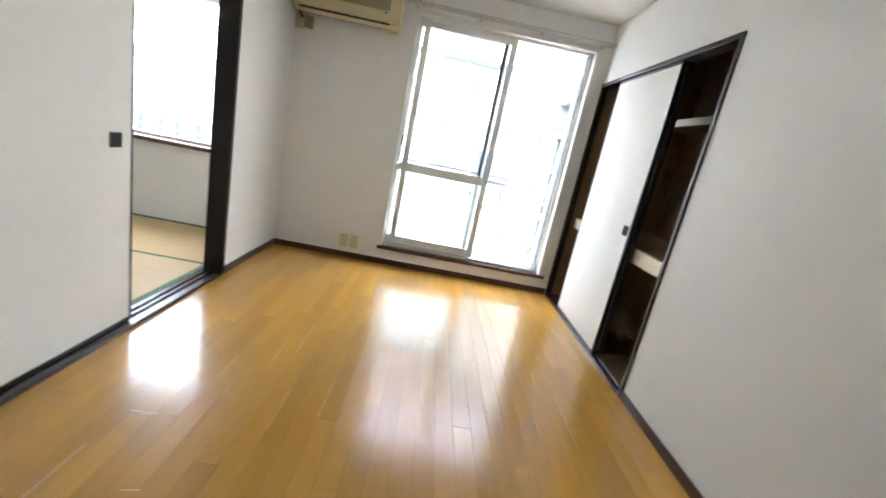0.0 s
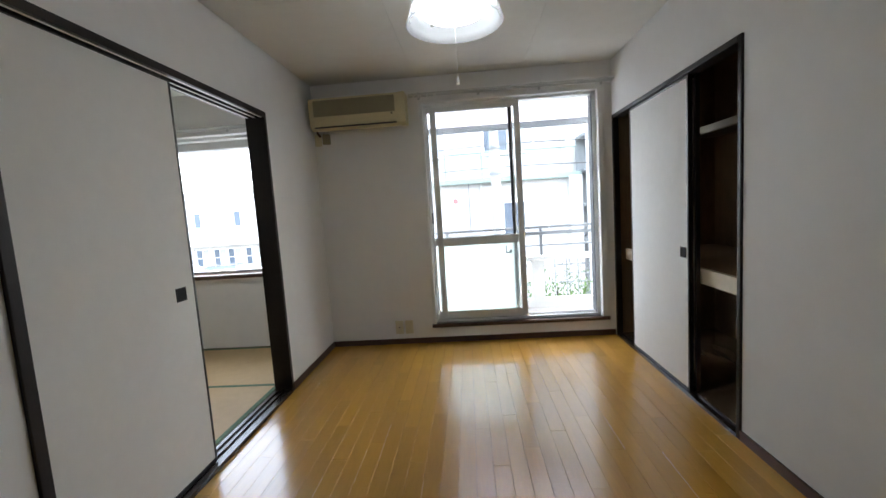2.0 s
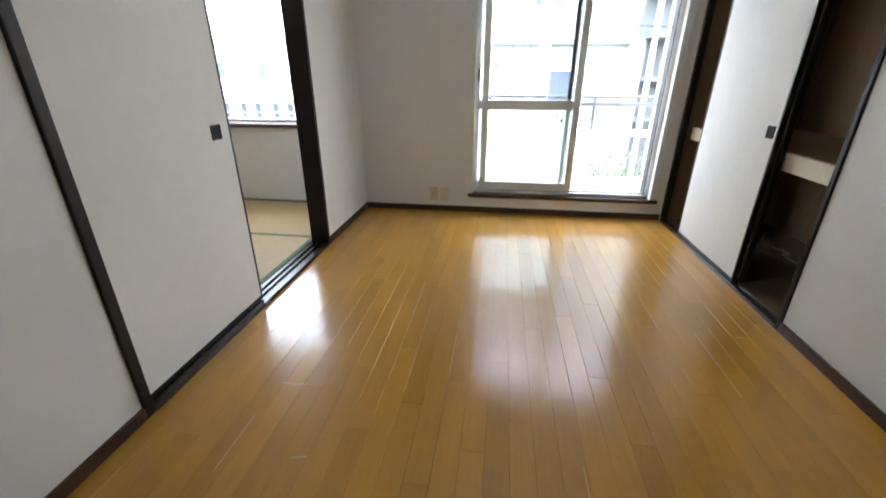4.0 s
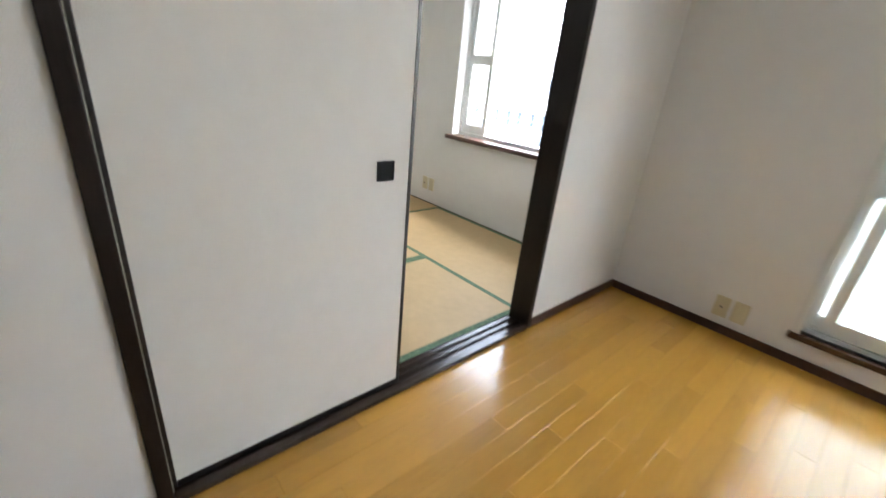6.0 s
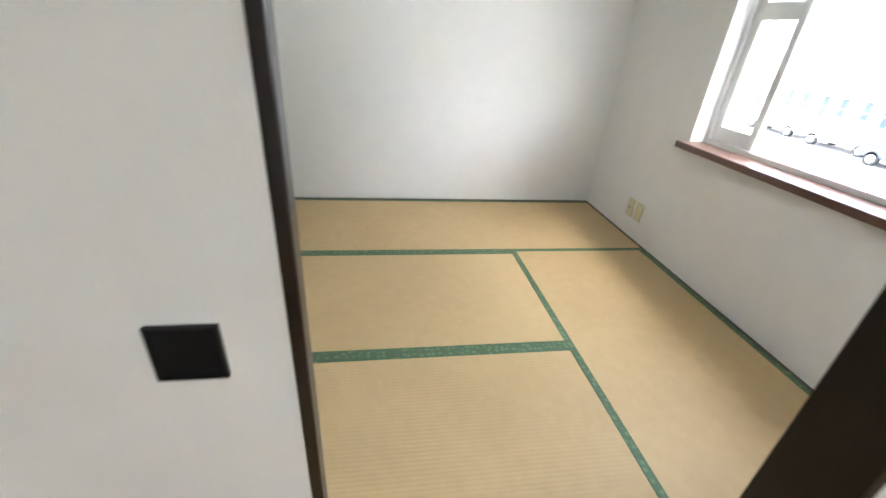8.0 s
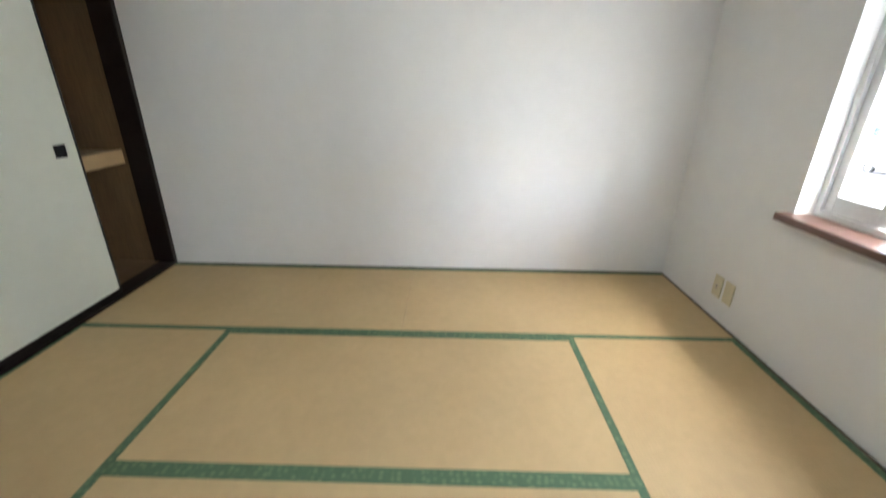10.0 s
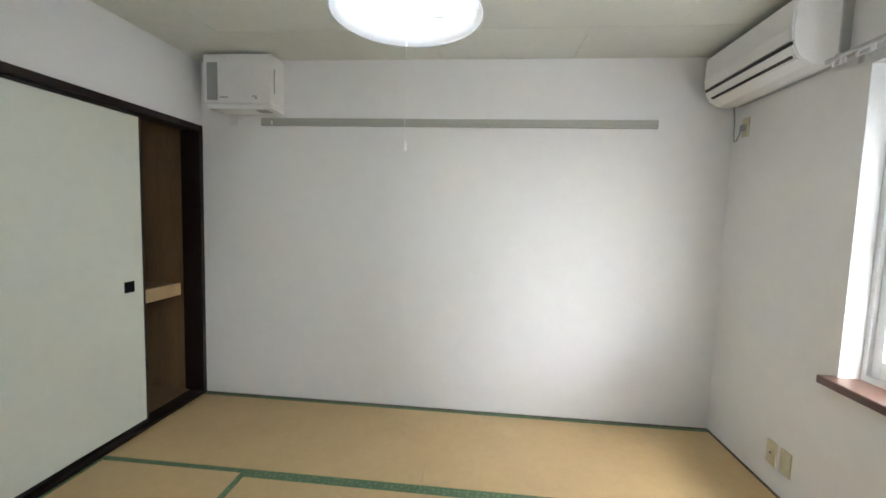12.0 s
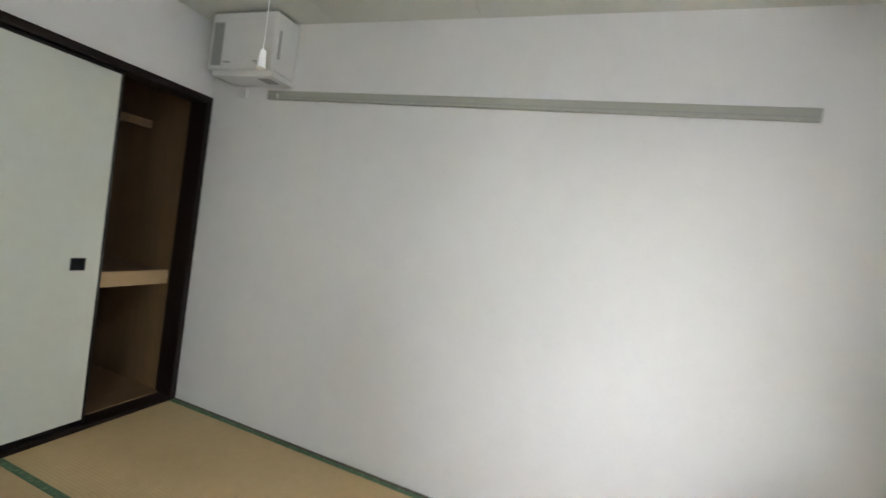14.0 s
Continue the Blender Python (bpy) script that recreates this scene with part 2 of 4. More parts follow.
def cable(name, points, r, mat, parent, label=""):
    cu = bpy.data.curves.new(name, "CURVE")
    cu.dimensions, cu.bevel_depth, cu.bevel_resolution = "3D", r, 2
    sp = cu.splines.new("BEZIER")
    sp.bezier_points.add(len(points) - 1)
    for p, co in zip(sp.bezier_points, points):
        p.co = co
        p.handle_left_type = p.handle_right_type = "AUTO"
    tmp = bpy.data.objects.new(name, cu)
    me = bpy.data.meshes.new_from_object(tmp)
    bpy.data.objects.remove(tmp)
    me.materials.clear()
    me.materials.append(mat)
    ob = new(name, me)
    ob.parent = parent
    if label:
        tagged(ob, label)
    return ob


# ---- plan ----
W, BACK, CEIL = 2.555, -4.7, 2.335          # wooden-floored room
TX, TY, TD = -2.63, -3.44, -0.105           # mat room: far wall, closet wall, near wall
CEILM = 2.355                              # mat room ceiling
TZ = 0.025                                 # height of the mats
DY0, DY1, DZ = -2.548, -0.9, 1.912       # sliding-door opening
CY0, CY1, CZ = -1.65, -0.02, 1.885         # closet of the wooden-floored room
WX0, WX1, WZ0, WZ1 = 0.935, 2.485, 0.17, 2.14   # balcony door
VX0, VX1, VZ0, VZ1 = -1.735, -0.34, 0.70, 2.0   # window of the mat room
NY = 0.02                                  # window wall on the mat side
KX0, KX1, KZ = TX, -0.92, 1.922            # closet of the mat room

# ---- structure ----
structure("wall_north", boxes(
    (-3.6, VX0, NY, 0.2, -0.3, 2.6), (VX1, TD, NY, 0.2, -0.3, 2.6), (TD, WX0, 0, 0.2, -0.3, 2.6), (WX1, 3.6, 0, 0.2, -0.3, 2.6),
    (VX0, VX1, NY, 0.2, -0.3, VZ0), (VX0, VX1, NY, 0.2, VZ1, 2.6), (WX0, WX1, 0, 0.2, -0.3, WZ0), (WX0, WX1, 0, 0.2, WZ1, 2.6)),
    WALLPAPER, "white textured wallpaper wall with two window openings")
doorway = [(BACK, -0.1), (DY0 - 0.007, -0.1), (DY0 - 0.007, DZ), (DY1, DZ), (DY1, -0.1), (0, -0.1), (0, CEILM), (BACK, CEILM)]
structure("wall_between", profile_bar(doorway, TD, 0), WALLPAPER, "white wallpapered partition wall with a sliding-door opening")
closet_hole = [(BACK, -0.1), (CY0, -0.1), (CY0, CZ), (CY1, CZ), (CY1, -0.1), (0, -0.1), (0, CEIL), (BACK, CEIL)]
structure("wall_east", profile_bar(closet_hole, W, W + 0.035), WALLPAPER, "white wallpapered wall with a closet opening")
structure("wall_back", boxes((TD, 3.6, BACK - 0.1, BACK, -0.1, CEIL)), WALLPAPER, "plain white wallpapered wall")
structure("wall_west", boxes((TX - 0.1, TX, TY - 1.0, NY, -0.1, CEILM)), WALLPAPER, "white textured wallpaper wall behind the mats")
structure("wall_south", boxes((KX1, TD, TY - 0.1, TY, -0.1, CEILM), (KX0, KX1, TY - 0.1, TY, KZ, CEILM)), WALLPAPER,
          "white wallpapered wall above a closet opening")


def board_ceiling(x0, x1, y0, y1, z, slab, wide, gap):
    """Ceiling boards with narrow open joints under a closed slab."""
    bm = boxes((slab[0], slab[1], slab[2], slab[3], z + 0.006, z + 0.15))
    row, x = 0, x0
    while x < x1 - 0.01:
        xe = min(x1, x + wide)
        y = y0 - (0.0 if row % 2 == 0 else 0.41)
        while y < y1 - 0.02:
            a, b = max(y0, y), min(y1, y + 0.83)
            if b - a > 0.01:
                box(bm, x + gap, xe - gap, a + gap, b - gap, z, z + 0.008)
            y += 0.83
        x, row = xe, row + 1
    return bm


structure("ceiling_wood_room", board_ceiling(0.0, W, BACK, 0.0, CEIL, (0.0, 3.6, BACK - 0.1, 0.0), 0.91, 0.0008), CEILPAPER, "off-white ceiling boards with hairline joints")
structure("ceiling_mat_room", board_ceiling(TX, TD, TY, NY, CEILM, (TX - 0.1, TD, TY - 1.0, NY), 0.425, 0.0015), CEILBOARD, "pale ceiling boards with thin joints")

base = new("baseboard")
tagged(base, "dark brown wooden baseboard along the walls", "baseboard", kind="structure")
for span in ((0.012, W - 0.012, -0.012, 0, 0, 0.05), (0, 0.012, DY1, 0, 0, 0.05), (0, 0.012, BACK, DY0 - 0.007, 0, 0.05), (W - 0.012, W, BACK, CY0, 0, 0.05)):
    part("board", boxes(span, bevel=0.003), BASEWOOD, base)
mat_edge = new("trim")
tagged(mat_edge, "thin dark wooden edging where mats meet walls", "trim", kind="structure")
for span in ((TX, TX + 0.012, TY, NY, 0, TZ + 0.006), (TX + 0.012, TD, NY - 0.012, NY, 0, TZ + 0.006)):
    part("edging", boxes(span, bevel=0.002), material("edging_wood", (0.10, 0.075, 0.05), 0.5), mat_edge)

# sliding-door frame between the rooms
frame_1 = new("door_frame_between")
tagged(frame_1, "dark stained wooden sliding-door frame between rooms", "door frame", kind="structure")
part("post", boxes((TD - 0.012, 0.012, DY1 - 0.03, DY1, 0, DZ), bevel=0.003), DARKWOOD, frame_1)
part("post", boxes((TD - 0.012, 0.012, DY0 - 0.007, DY0 + 0.03, 0, DZ), bevel=0.003), DARKWOOD, frame_1)
# added pale strip: paints the light line in the gap between post and door
part("lit_gap_strip", boxes((-0.006, -0.003, DY0 + 0.0302, DY0 + 0.0322, 0.03, DZ - 0.05)), RAILGREY, frame_1, "thin pale strip standing in for the lit gap beside the post")
part("lintel", boxes((TD - 0.012, 0.012, DY0 + 0.03, DY1 - 0.03, DZ - 0.02, DZ),
                     (TD - 0.012, -0.088, DY0 + 0.03, DY1 - 0.03, DZ - 0.035, DZ - 0.02),
                     (-0.058, -0.048, DY0 + 0.03, DY1 - 0.03, DZ - 0.035, DZ - 0.02),
                     (-0.018, 0.012, DY0 + 0.03, DY1 - 0.03, DZ - 0.035, DZ - 0.02)), DARKWOOD, frame_1, "grooved dark wooden lintel")
for gx in (-0.1, -0.053, -0.008):
    part("glide_strip", boxes((gx - 0.005, gx + 0.005, DY0 + 0.03, DY1 - 0.03, DZ - 0.037, DZ - 0.0352)), WHITEPLASTIC, frame_1)
part("threshold", boxes((TD - 0.012, 0.014, DY0 + 0.03, DY1 - 0.03, -0.02, 0.012),
                        (TD - 0.012, -0.088, DY0 + 0.03, DY1 - 0.03, 0.012, 0.022),
                        (-0.058, -0.048, DY0 + 0.03, DY1 - 0.03, 0.012, 0.022),
                        (-0.018, 0.014, DY0 + 0.03, DY1 - 0.03, 0.012, 0.022), bevel=0.002), SILLWOOD, frame_1, "worn dark threshold with two grooves")


def fusuma(name, width, height, paper, pull_y, pull_z, label, group, thick=0.022):
    """Papered sliding panel in the local y-z plane, its front towards +x, with lacquered edges and a sunk pull."""
    root = thing(name, label, "sliding door", group=group)
    e = 0.014
    part("paper_panel", boxes((-thick / 2, thick / 2, e, width - e, e, height - e)), paper, root)
    t2 = thick / 2 + 0.002
    part("edge_strip", boxes((-t2, t2, 0, e, 0, height), bevel=0.002), LACQUER, root, "black lacquered edge")
    part("edge_strip", boxes((-t2, t2, width - e, width, 0, height), bevel=0.002), LACQUER, root, "black lacquered edge")
    part("edge_strip", boxes((-t2, t2, e, width - e, 0, 0.022), bevel=0.002), LACQUER, root, "black lacquered edge")
    part("edge_strip", boxes((-t2, t2, e, width - e, height - 0.016, height), bevel=0.002), LACQUER, root, "black lacquered edge")
    if pull_y is not None:
        h, r = 0.028, 0.003
        pull = part("pull", boxes((t2 - 0.002, t2 + 0.0005, pull_y - h, pull_y + h, pull_z - h, pull_z + h)), PULLDARK, root, "square black recessed pull")
        part("rim", boxes((t2 - 0.003, t2 + 0.003, pull_y - h - r, pull_y - h, pull_z - h - r, pull_z + h + r),
                          (t2 - 0.003, t2 + 0.003, pull_y + h, pull_y + h + r, pull_z - h - r, pull_z + h + r),
                          (t2 - 0.003, t2 + 0.003, pull_y - h, pull_y + h, pull_z - h - r, pull_z - h),
                          (t2 - 0.003, t2 + 0.003, pull_y - h, pull_y + h, pull_z + h, pull_z + h + r)), PULL, pull)
    return root


fz = 0.018
f1 = fusuma("fusuma_door", 0.79, DZ - 0.05, FUSUMA, 0.686, 0.874, "white papered sliding door with black edges, slid half open", "doors between the rooms")
f1.matrix_world = pose(-0.042, -2.518, fz)
f2 = fusuma("fusuma_door", 0.77, DZ - 0.05, FUSUMA, None, 0, "white papered sliding door stacked behind another", "doors between the rooms")
f2.matrix_world = pose(-0.075, -2.517, fz)

# ---- wooden floor, base ----
floor = structure("floor", boxes((TD, 3.6, BACK, 0, -0.1, -0.012)), UNDERFLOOR, "varnished honey-brown strip wood floor")
floor["category"] = "floor"
structure("subfloor_mat_room", boxes((TX - 0.1, TD, TY, NY, -0.1, -0.03)), PLY, "boards under the mats")

# ---- tatami mats ----


def tatami(x0, x1, y0, y1, along):
    """One rush mat; cloth edging runs down its two long sides."""
    mat = thing("tatami_mat", "tan woven rush mat with green brocade edging", "tatami mat", pose(x0, y0, 0), "tatami mats on the floor")
    w, d, h = x1 - x0 - 0.0008, y1 - y0 - 0.0008, 0.03
    part("rush_surface", boxes((0.0004, w, 0.0004, d, -0.03, TZ), bevel=0.0012), TATAMI_Y if along == "x" else TATAMI_X, mat)
    t = TZ + 0.0012
    for s in (0, 1):
        if along == "x":
            a = (0.001, w, 0.0 if s == 0 else d - h, h if s == 0 else d + 0.0008, TZ - 0.01, t)
        else:
            a = (0.0 if s == 0 else w - h, h if s == 0 else w + 0.0008, 0.001, d, TZ - 0.01, t)
        part("cloth_edging", boxes(a), HERI, mat, "green brocade edging")


MX1, MX2, MY1, MY2, MY3 = -1.79, -0.955, -2.615, -0.866, -1.73
tatami(TX + 0.012, MX1, TY, MY3, "y")
tatami(TX + 0.012, MX1, MY3, NY - 0.012, "y")
tatami(MX1, TD - 0.012, TY, MY1, "x")
tatami(MX1, TD - 0.012, MY2, NY - 0.012, "x")
tatami(MX1, MX2, MY1, MY2, "y")
tatami(MX2, TD - 0.012, MY1, MY2, "y")

# ---- closet of the wooden-floored room ----
D = 0.82
structure("wall_closet_wood_room", boxes((W + 0.035, W + D, CY1, 0.0, -0.1, CEIL), (W + 0.035, W + D, CY0 - 0.05, CY0, -0.1, CEIL),
          (W + D, W + D + 0.05, CY0 - 0.05, 0.0, -0.1, CEIL)), PLY, "brown plywood closet lining")
structure("floor_closet_wood_room", boxes((W + 0.035, W + D, CY0, CY1, -0.02, 0.02)), CLOSETFLOOR, "plywood closet floor")
frame_2 = new("closet_frame_wood_room")
tagged(frame_2, "dark stained wooden closet frame", "door frame", kind="structure")
part("post", boxes((W - 0.012, W + 0.035, CY1 - 0.03, CY1, 0, CZ), bevel=0.003), DARKWOOD, frame_2)
part("post", boxes((W - 0.012, W + 0.075, CY0, CY0 + 0.025, 0, CZ), bevel=0.003), DARKWOOD, frame_2)
part("lintel", boxes((W - 0.012, W + 0.075, CY0 + 0.025, CY1 - 0.03, CZ - 0.03, CZ), bevel=0.003), DARKWOOD, frame_2)
part("threshold", boxes((W - 0.012, W + 0.075, CY0 + 0.025, CY1 - 0.03, -0.02, 0.012), (W + 0.034, W + 0.04, CY0 + 0.025, CY1 - 0.03, 0.012, 0.02),
                        (W - 0.012, W + 0.005, CY0 + 0.025, CY1 - 0.03, 0.012, 0.02)), SILLWOOD, frame_2)
c1 = fusuma("closet_door", 0.82, CZ - 0.045, FUSUMA, 0.762, 0.84, "white papered closet door with black edges, mid-opening", "closet doors")
c1.matrix_world = pose(W + 0.018, -0.353, 0.014, 0, 0, 180)
c2 = fusuma("closet_door", 0.82, CZ - 0.045, FUSUMA, None, 0, "white papered closet door behind another", "closet doors")
c2.matrix_world = pose(W + 0.055, -0.36, 0.014, 0, 0, 180)


def closet_shelf(name, label, x0, x1, y0, y1, z, edge, mat, edge_mat, lip):
    root = thing(name, label, "shelf")
    part("shelf_board", boxes((x0, x1, y0, y1, z - 0.015, z)), mat, root)
    part("front_rail", boxes(edge + (z - lip, z + 0.004), bevel=0.003), edge_mat, root, "pale wooden front rail")
    return root


closet_shelf("closet_shelf", "brown closet shelf with cream front rail", W + 0.11, W + D, CY0, CY1, 0.755, (W + 0.08, W + 0.11, CY0, CY1), PLY, CREAM, 0.085)
closet_shelf("closet_upper_shelf", "narrow upper closet shelf of pale wood", W + 0.47, W + D, CY0, CY1, 1.655, (W + 0.44, W + 0.47, CY0, CY1), PLY, CREAM, 0.045)

# ---- closet of the mat room ----
structure("wall_closet_mat_room", boxes((KX0, KX1 + 0.05, TY - D - 0.05, TY - D, -0.1, CEILM), (KX1, KX1 + 0.05, TY - D, TY - 0.1, -0.1, CEILM),
          (KX0, KX0 + 0.02, TY - D, TY - 0.13, -0.1, CEILM), (KX1 + 0.05, 0, TY - 1.27, TY - D, -0.1, CEILM)), PLY, "brown plywood closet lining")
structure("floor_closet_mat_room", boxes((KX0, KX1, TY - D, TY - 0.1, -0.02, 0.05)), PLY, "plywood closet floor")
frame_3 = new("closet_frame_mat_room")
tagged(frame_3, "dark stained wooden closet frame beside the mats", "door frame", kind="structure")
part("post", boxes((KX0, KX0 + 0.035, TY - 0.13, TY + 0.012, 0, KZ), bevel=0.003), DARKWOOD, frame_3)
part("post", boxes((KX1 - 0.035, KX1, TY - 0.13, TY + 0.012, 0, KZ), bevel=0.003), DARKWOOD, frame_3)
part("lintel", boxes((KX0 + 0.035, KX1 - 0.035, TY - 0.13, TY + 0.012, KZ - 0.04, KZ), bevel=0.003), DARKWOOD, frame_3)
part("threshold", boxes((KX0 + 0.035, KX1 - 0.035, TY - 0.13, TY + 0.012, -0.02, 0.045), bevel=0.003), DARKWOOD, frame_3)
k1 = fusuma("mat_room_closet_door", 0.815, KZ - 0.09, FUSUMA2, 0.705, 0.847, "pale green papered closet door with square black pull", "closet doors beside the mats")
k1.matrix_world = pose(-1.335, TY - 0.035, 0.047, 0, 0, 90)
k2 = fusuma("mat_room_closet_door", 0.815, KZ - 0.09, FUSUMA2, None, 0, "pale green papered closet door behind another", "closet doors beside the mats")
k2.matrix_world = pose(-0.965, TY - 0.085, 0.047, 0, 0, 90)
shelf3 = thing("mat_room_closet_shelf", "brown closet shelf with pale wooden front rail", "shelf")
part("shelf_board", boxes((KX0 + 0.02, KX1, TY - D, TY - 0.19, 0.803, 0.818)), PLY, shelf3)
part("front_rail", boxes((KX0 + 0.02, KX1, TY - 0.19, TY - 0.16, 0.735, 0.822), bevel=0.003), PALEWOOD, shelf3, "pale wooden front rail")
shelf4 = thing("mat_room_closet_upper_shelf", "narrow dark upper closet shelf", "shelf")
part("shelf_board", boxes((KX0 + 0.02, KX1, TY - D, TY - 0.5, 1.735, 1.75)), PLY, shelf4)
part("front_rail", boxes((KX0 + 0.02, KX1, TY - 0.5, TY - 0.47, 1.705, 1.753), bevel=0.003), PLY, shelf4)

# ---- balcony door ----
door = tagged(new("window_1"), "white aluminium sliding balcony door, one half open", "window", kind="structure")
c = 0.03
part("casing", boxes((WX0, WX0 + c, -0.012, 0.2, WZ0, WZ1), (WX1 - 0.05, WX1, -0.012, 0.2, WZ0, WZ1), (WX0 + c, WX1 - 0.05, -0.012, 0.2, WZ1 - c, WZ1), bevel=0.003), WHITEPAINT, door, "white painted casing")
part("sill", boxes((WX0 - 0.01, WX1 + 0.01, -0.025, 0.05, WZ0 - 0.03, WZ0), bevel=0.004), BASEWOOD, door, "dark brown wooden sill")
part("track_frame", boxes((WX0 + c, WX0 + c + 0.012, 0.05, 0.16, WZ0, WZ1 - c), (WX1 - c - 0.05, WX1 - c, 0.05, 0.16, WZ0, WZ1 - c),
                          (WX0 + c, WX1 - c, 0.05, 0.16, WZ1 - c - 0.02, WZ1 - c), (WX0 + c, WX1 - c, 0.05, 0.16, WZ0, WZ0 + 0.02),
                          (WX0 + c, WX1 - c, 0.085, 0.091, WZ0 + 0.02, WZ0 + 0.032), (WX0 + c, WX1 - c, 0.125, 0.131, WZ0 + 0.02, WZ0 + 0.032)), ALU, door, "aluminium track frame")
part("gasket", boxes((WX1 - c - 0.056, WX1 - c - 0.05, 0.06, 0.15, WZ0 + 0.02, WZ1 - c - 0.02)), ALUDARK, door)


def sash(name, parent, x0, x1, y, z0, z1, zmid, stile, low, label, dark_edge=False):
    """Aluminium sash; a middle rail splits it, the lower pane can be frosted."""
    s = part(name, boxes((x0, x0 + stile, y - 0.014, y + 0.014, z0, z1), (x1 - stile, x1, y - 0.014, y + 0.014, z0, z1),
                         (x0 + stile, x1 - stile, y - 0.014, y + 0.014, z1 - 0.045, z1), (x0 + stile, x1 - stile, y - 0.014, y + 0.014, z0, z0 + 0.07),
                         (x0 + stile, x1 - stile, y - 0.016, y + 0.016, zmid - 0.036, zmid + 0.036), bevel=0.002), ALU, parent, label)
    for a, b, mt in ((z0 + 0.07, zmid - 0.036, low), (zmid + 0.036, z1 - 0.045, GLASS)):
        g = part("pane", boxes((x0 + stile, x1 - stile, y - 0.002, y + 0.002, a, b)), mt, s)
        g.visible_shadow = False
    if dark_edge:
        part("dark_strip", boxes((x1 - stile - 0.006, x1 - stile + 0.018, y - 0.018, y - 0.0139, z0 + 0.07, z1 - 0.045)), ALUDARK, s)
    return s


inner = sash("sash", door, 1.018, 1.797, 0.075, WZ0 + 0.024, WZ1 - c - 0.02, 0.9, 0.05, FROST, "white aluminium sash with frosted lower pane")
outer = sash("sash", door, 0.962, 1.735, 0.112, WZ0 + 0.024, WZ1 - c - 0.02, 0.9, 0.032, FROST, "white aluminium sash with frosted lower pane", True)
latch = part("latch", boxes((1.655, 1.675, 0.05, 0.062, 0.77, 0.80), (1.625, 1.655, 0.046, 0.054, 0.772, 0.782), (1.622, 1.63, 0.044, 0.054, 0.772, 0.84), bevel=0.002), GREYMETAL, inner, "grey metal crescent latch")
part("lock", boxes((0.968, 0.99, 0.088, 0.098, 1.07, 1.17), bevel=0.004), DARKPLASTIC, inner, "dark finger pull")


def curtain_rail(x0, x1, z, n, wall):
    root = thing("curtain_rail", "double steel curtain rail with small white hooks", "curtain rail", group="curtain rails", m=pose(0, wall, 0))
    for y, dz in ((-0.045, 0), (-0.085, 0.006)):
        part("rail", boxes((x0, x1, y - 0.006, y + 0.006, z + dz, z + dz + 0.016), bevel=0.002), STEEL, root)
    for i in range(n):
        x = x0 + 0.08 + (x1 - x0 - 0.16) * i / (n - 1)
        part("bracket", boxes((x - 0.01, x + 0.01, -0.095, -0.0005, z + 0.018, z + 0.026), (x - 0.01, x + 0.01, -0.008, -0.0005, z - 0.012, z + 0.03)), STEEL, root)
    for i in range(7):
        x = x0 + 0.05 + 0.028 * i * (1 + 0.3 * (i % 2))
        part("hook", boxes((x - 0.004, x + 0.004, -0.088, -0.082, z - 0.018, z + 0.004)), WHITEPLASTIC, root)
    return root


curtain_rail(0.86, 2.55, 2.155, 4, 0)
curtain_rail(-1.86, -0.22, 2.025, 4, NY)

# ---- window of the mat room ----
win = tagged(new("window_2"), "white aluminium sliding window above a brown sill", "window", kind="structure")
part("window_sill", boxes((VX0 - 0.024, VX1 + 0.04, -0.045, 0.14, VZ0 - 0.005, VZ0 + 0.03), bevel=0.005), SILLBROWN, win, "glossy reddish-brown wooden sill")
part("window_frame", boxes((VX0, VX0 + 0.03, 0.1, 0.2, VZ0 + 0.03, VZ1), (VX1 - 0.03, VX1, 0.1, 0.2, VZ0 + 0.03, VZ1),
                           (VX0 + 0.03, VX1 - 0.03, 0.1, 0.2, VZ1 - 0.03, VZ1), (VX0 + 0.03, VX1 - 0.03, 0.1, 0.2, VZ0 + 0.03, VZ0 + 0.055)), ALU, win)
part("reveal", boxes((VX0, VX0 + 0.006, NY - 0.004, 0.1, VZ0 + 0.03, VZ1), (VX1 - 0.006, VX1, NY - 0.004, 0.1, VZ0 + 0.03, VZ1), (VX0 + 0.006, VX1 - 0.006, NY - 0.004, 0.1, VZ1 - 0.006, VZ1)), WHITEPAINT, win, "white painted reveal")
sash("sash", win, VX0 + 0.03, VX0 + 0.30, 0.13, VZ0 + 0.057, VZ1 - 0.032, 1.348, 0.04, GLASS, "narrow white aluminium sash with middle rail")
part("shutter_box", boxes((VX0, VX1, 0.205, 0.34, VZ1 - 0.1, VZ1 + 0.12), bevel=0.006), PANEL, win, "pale shutter box above the glass")

# ---- ceiling lamps ----


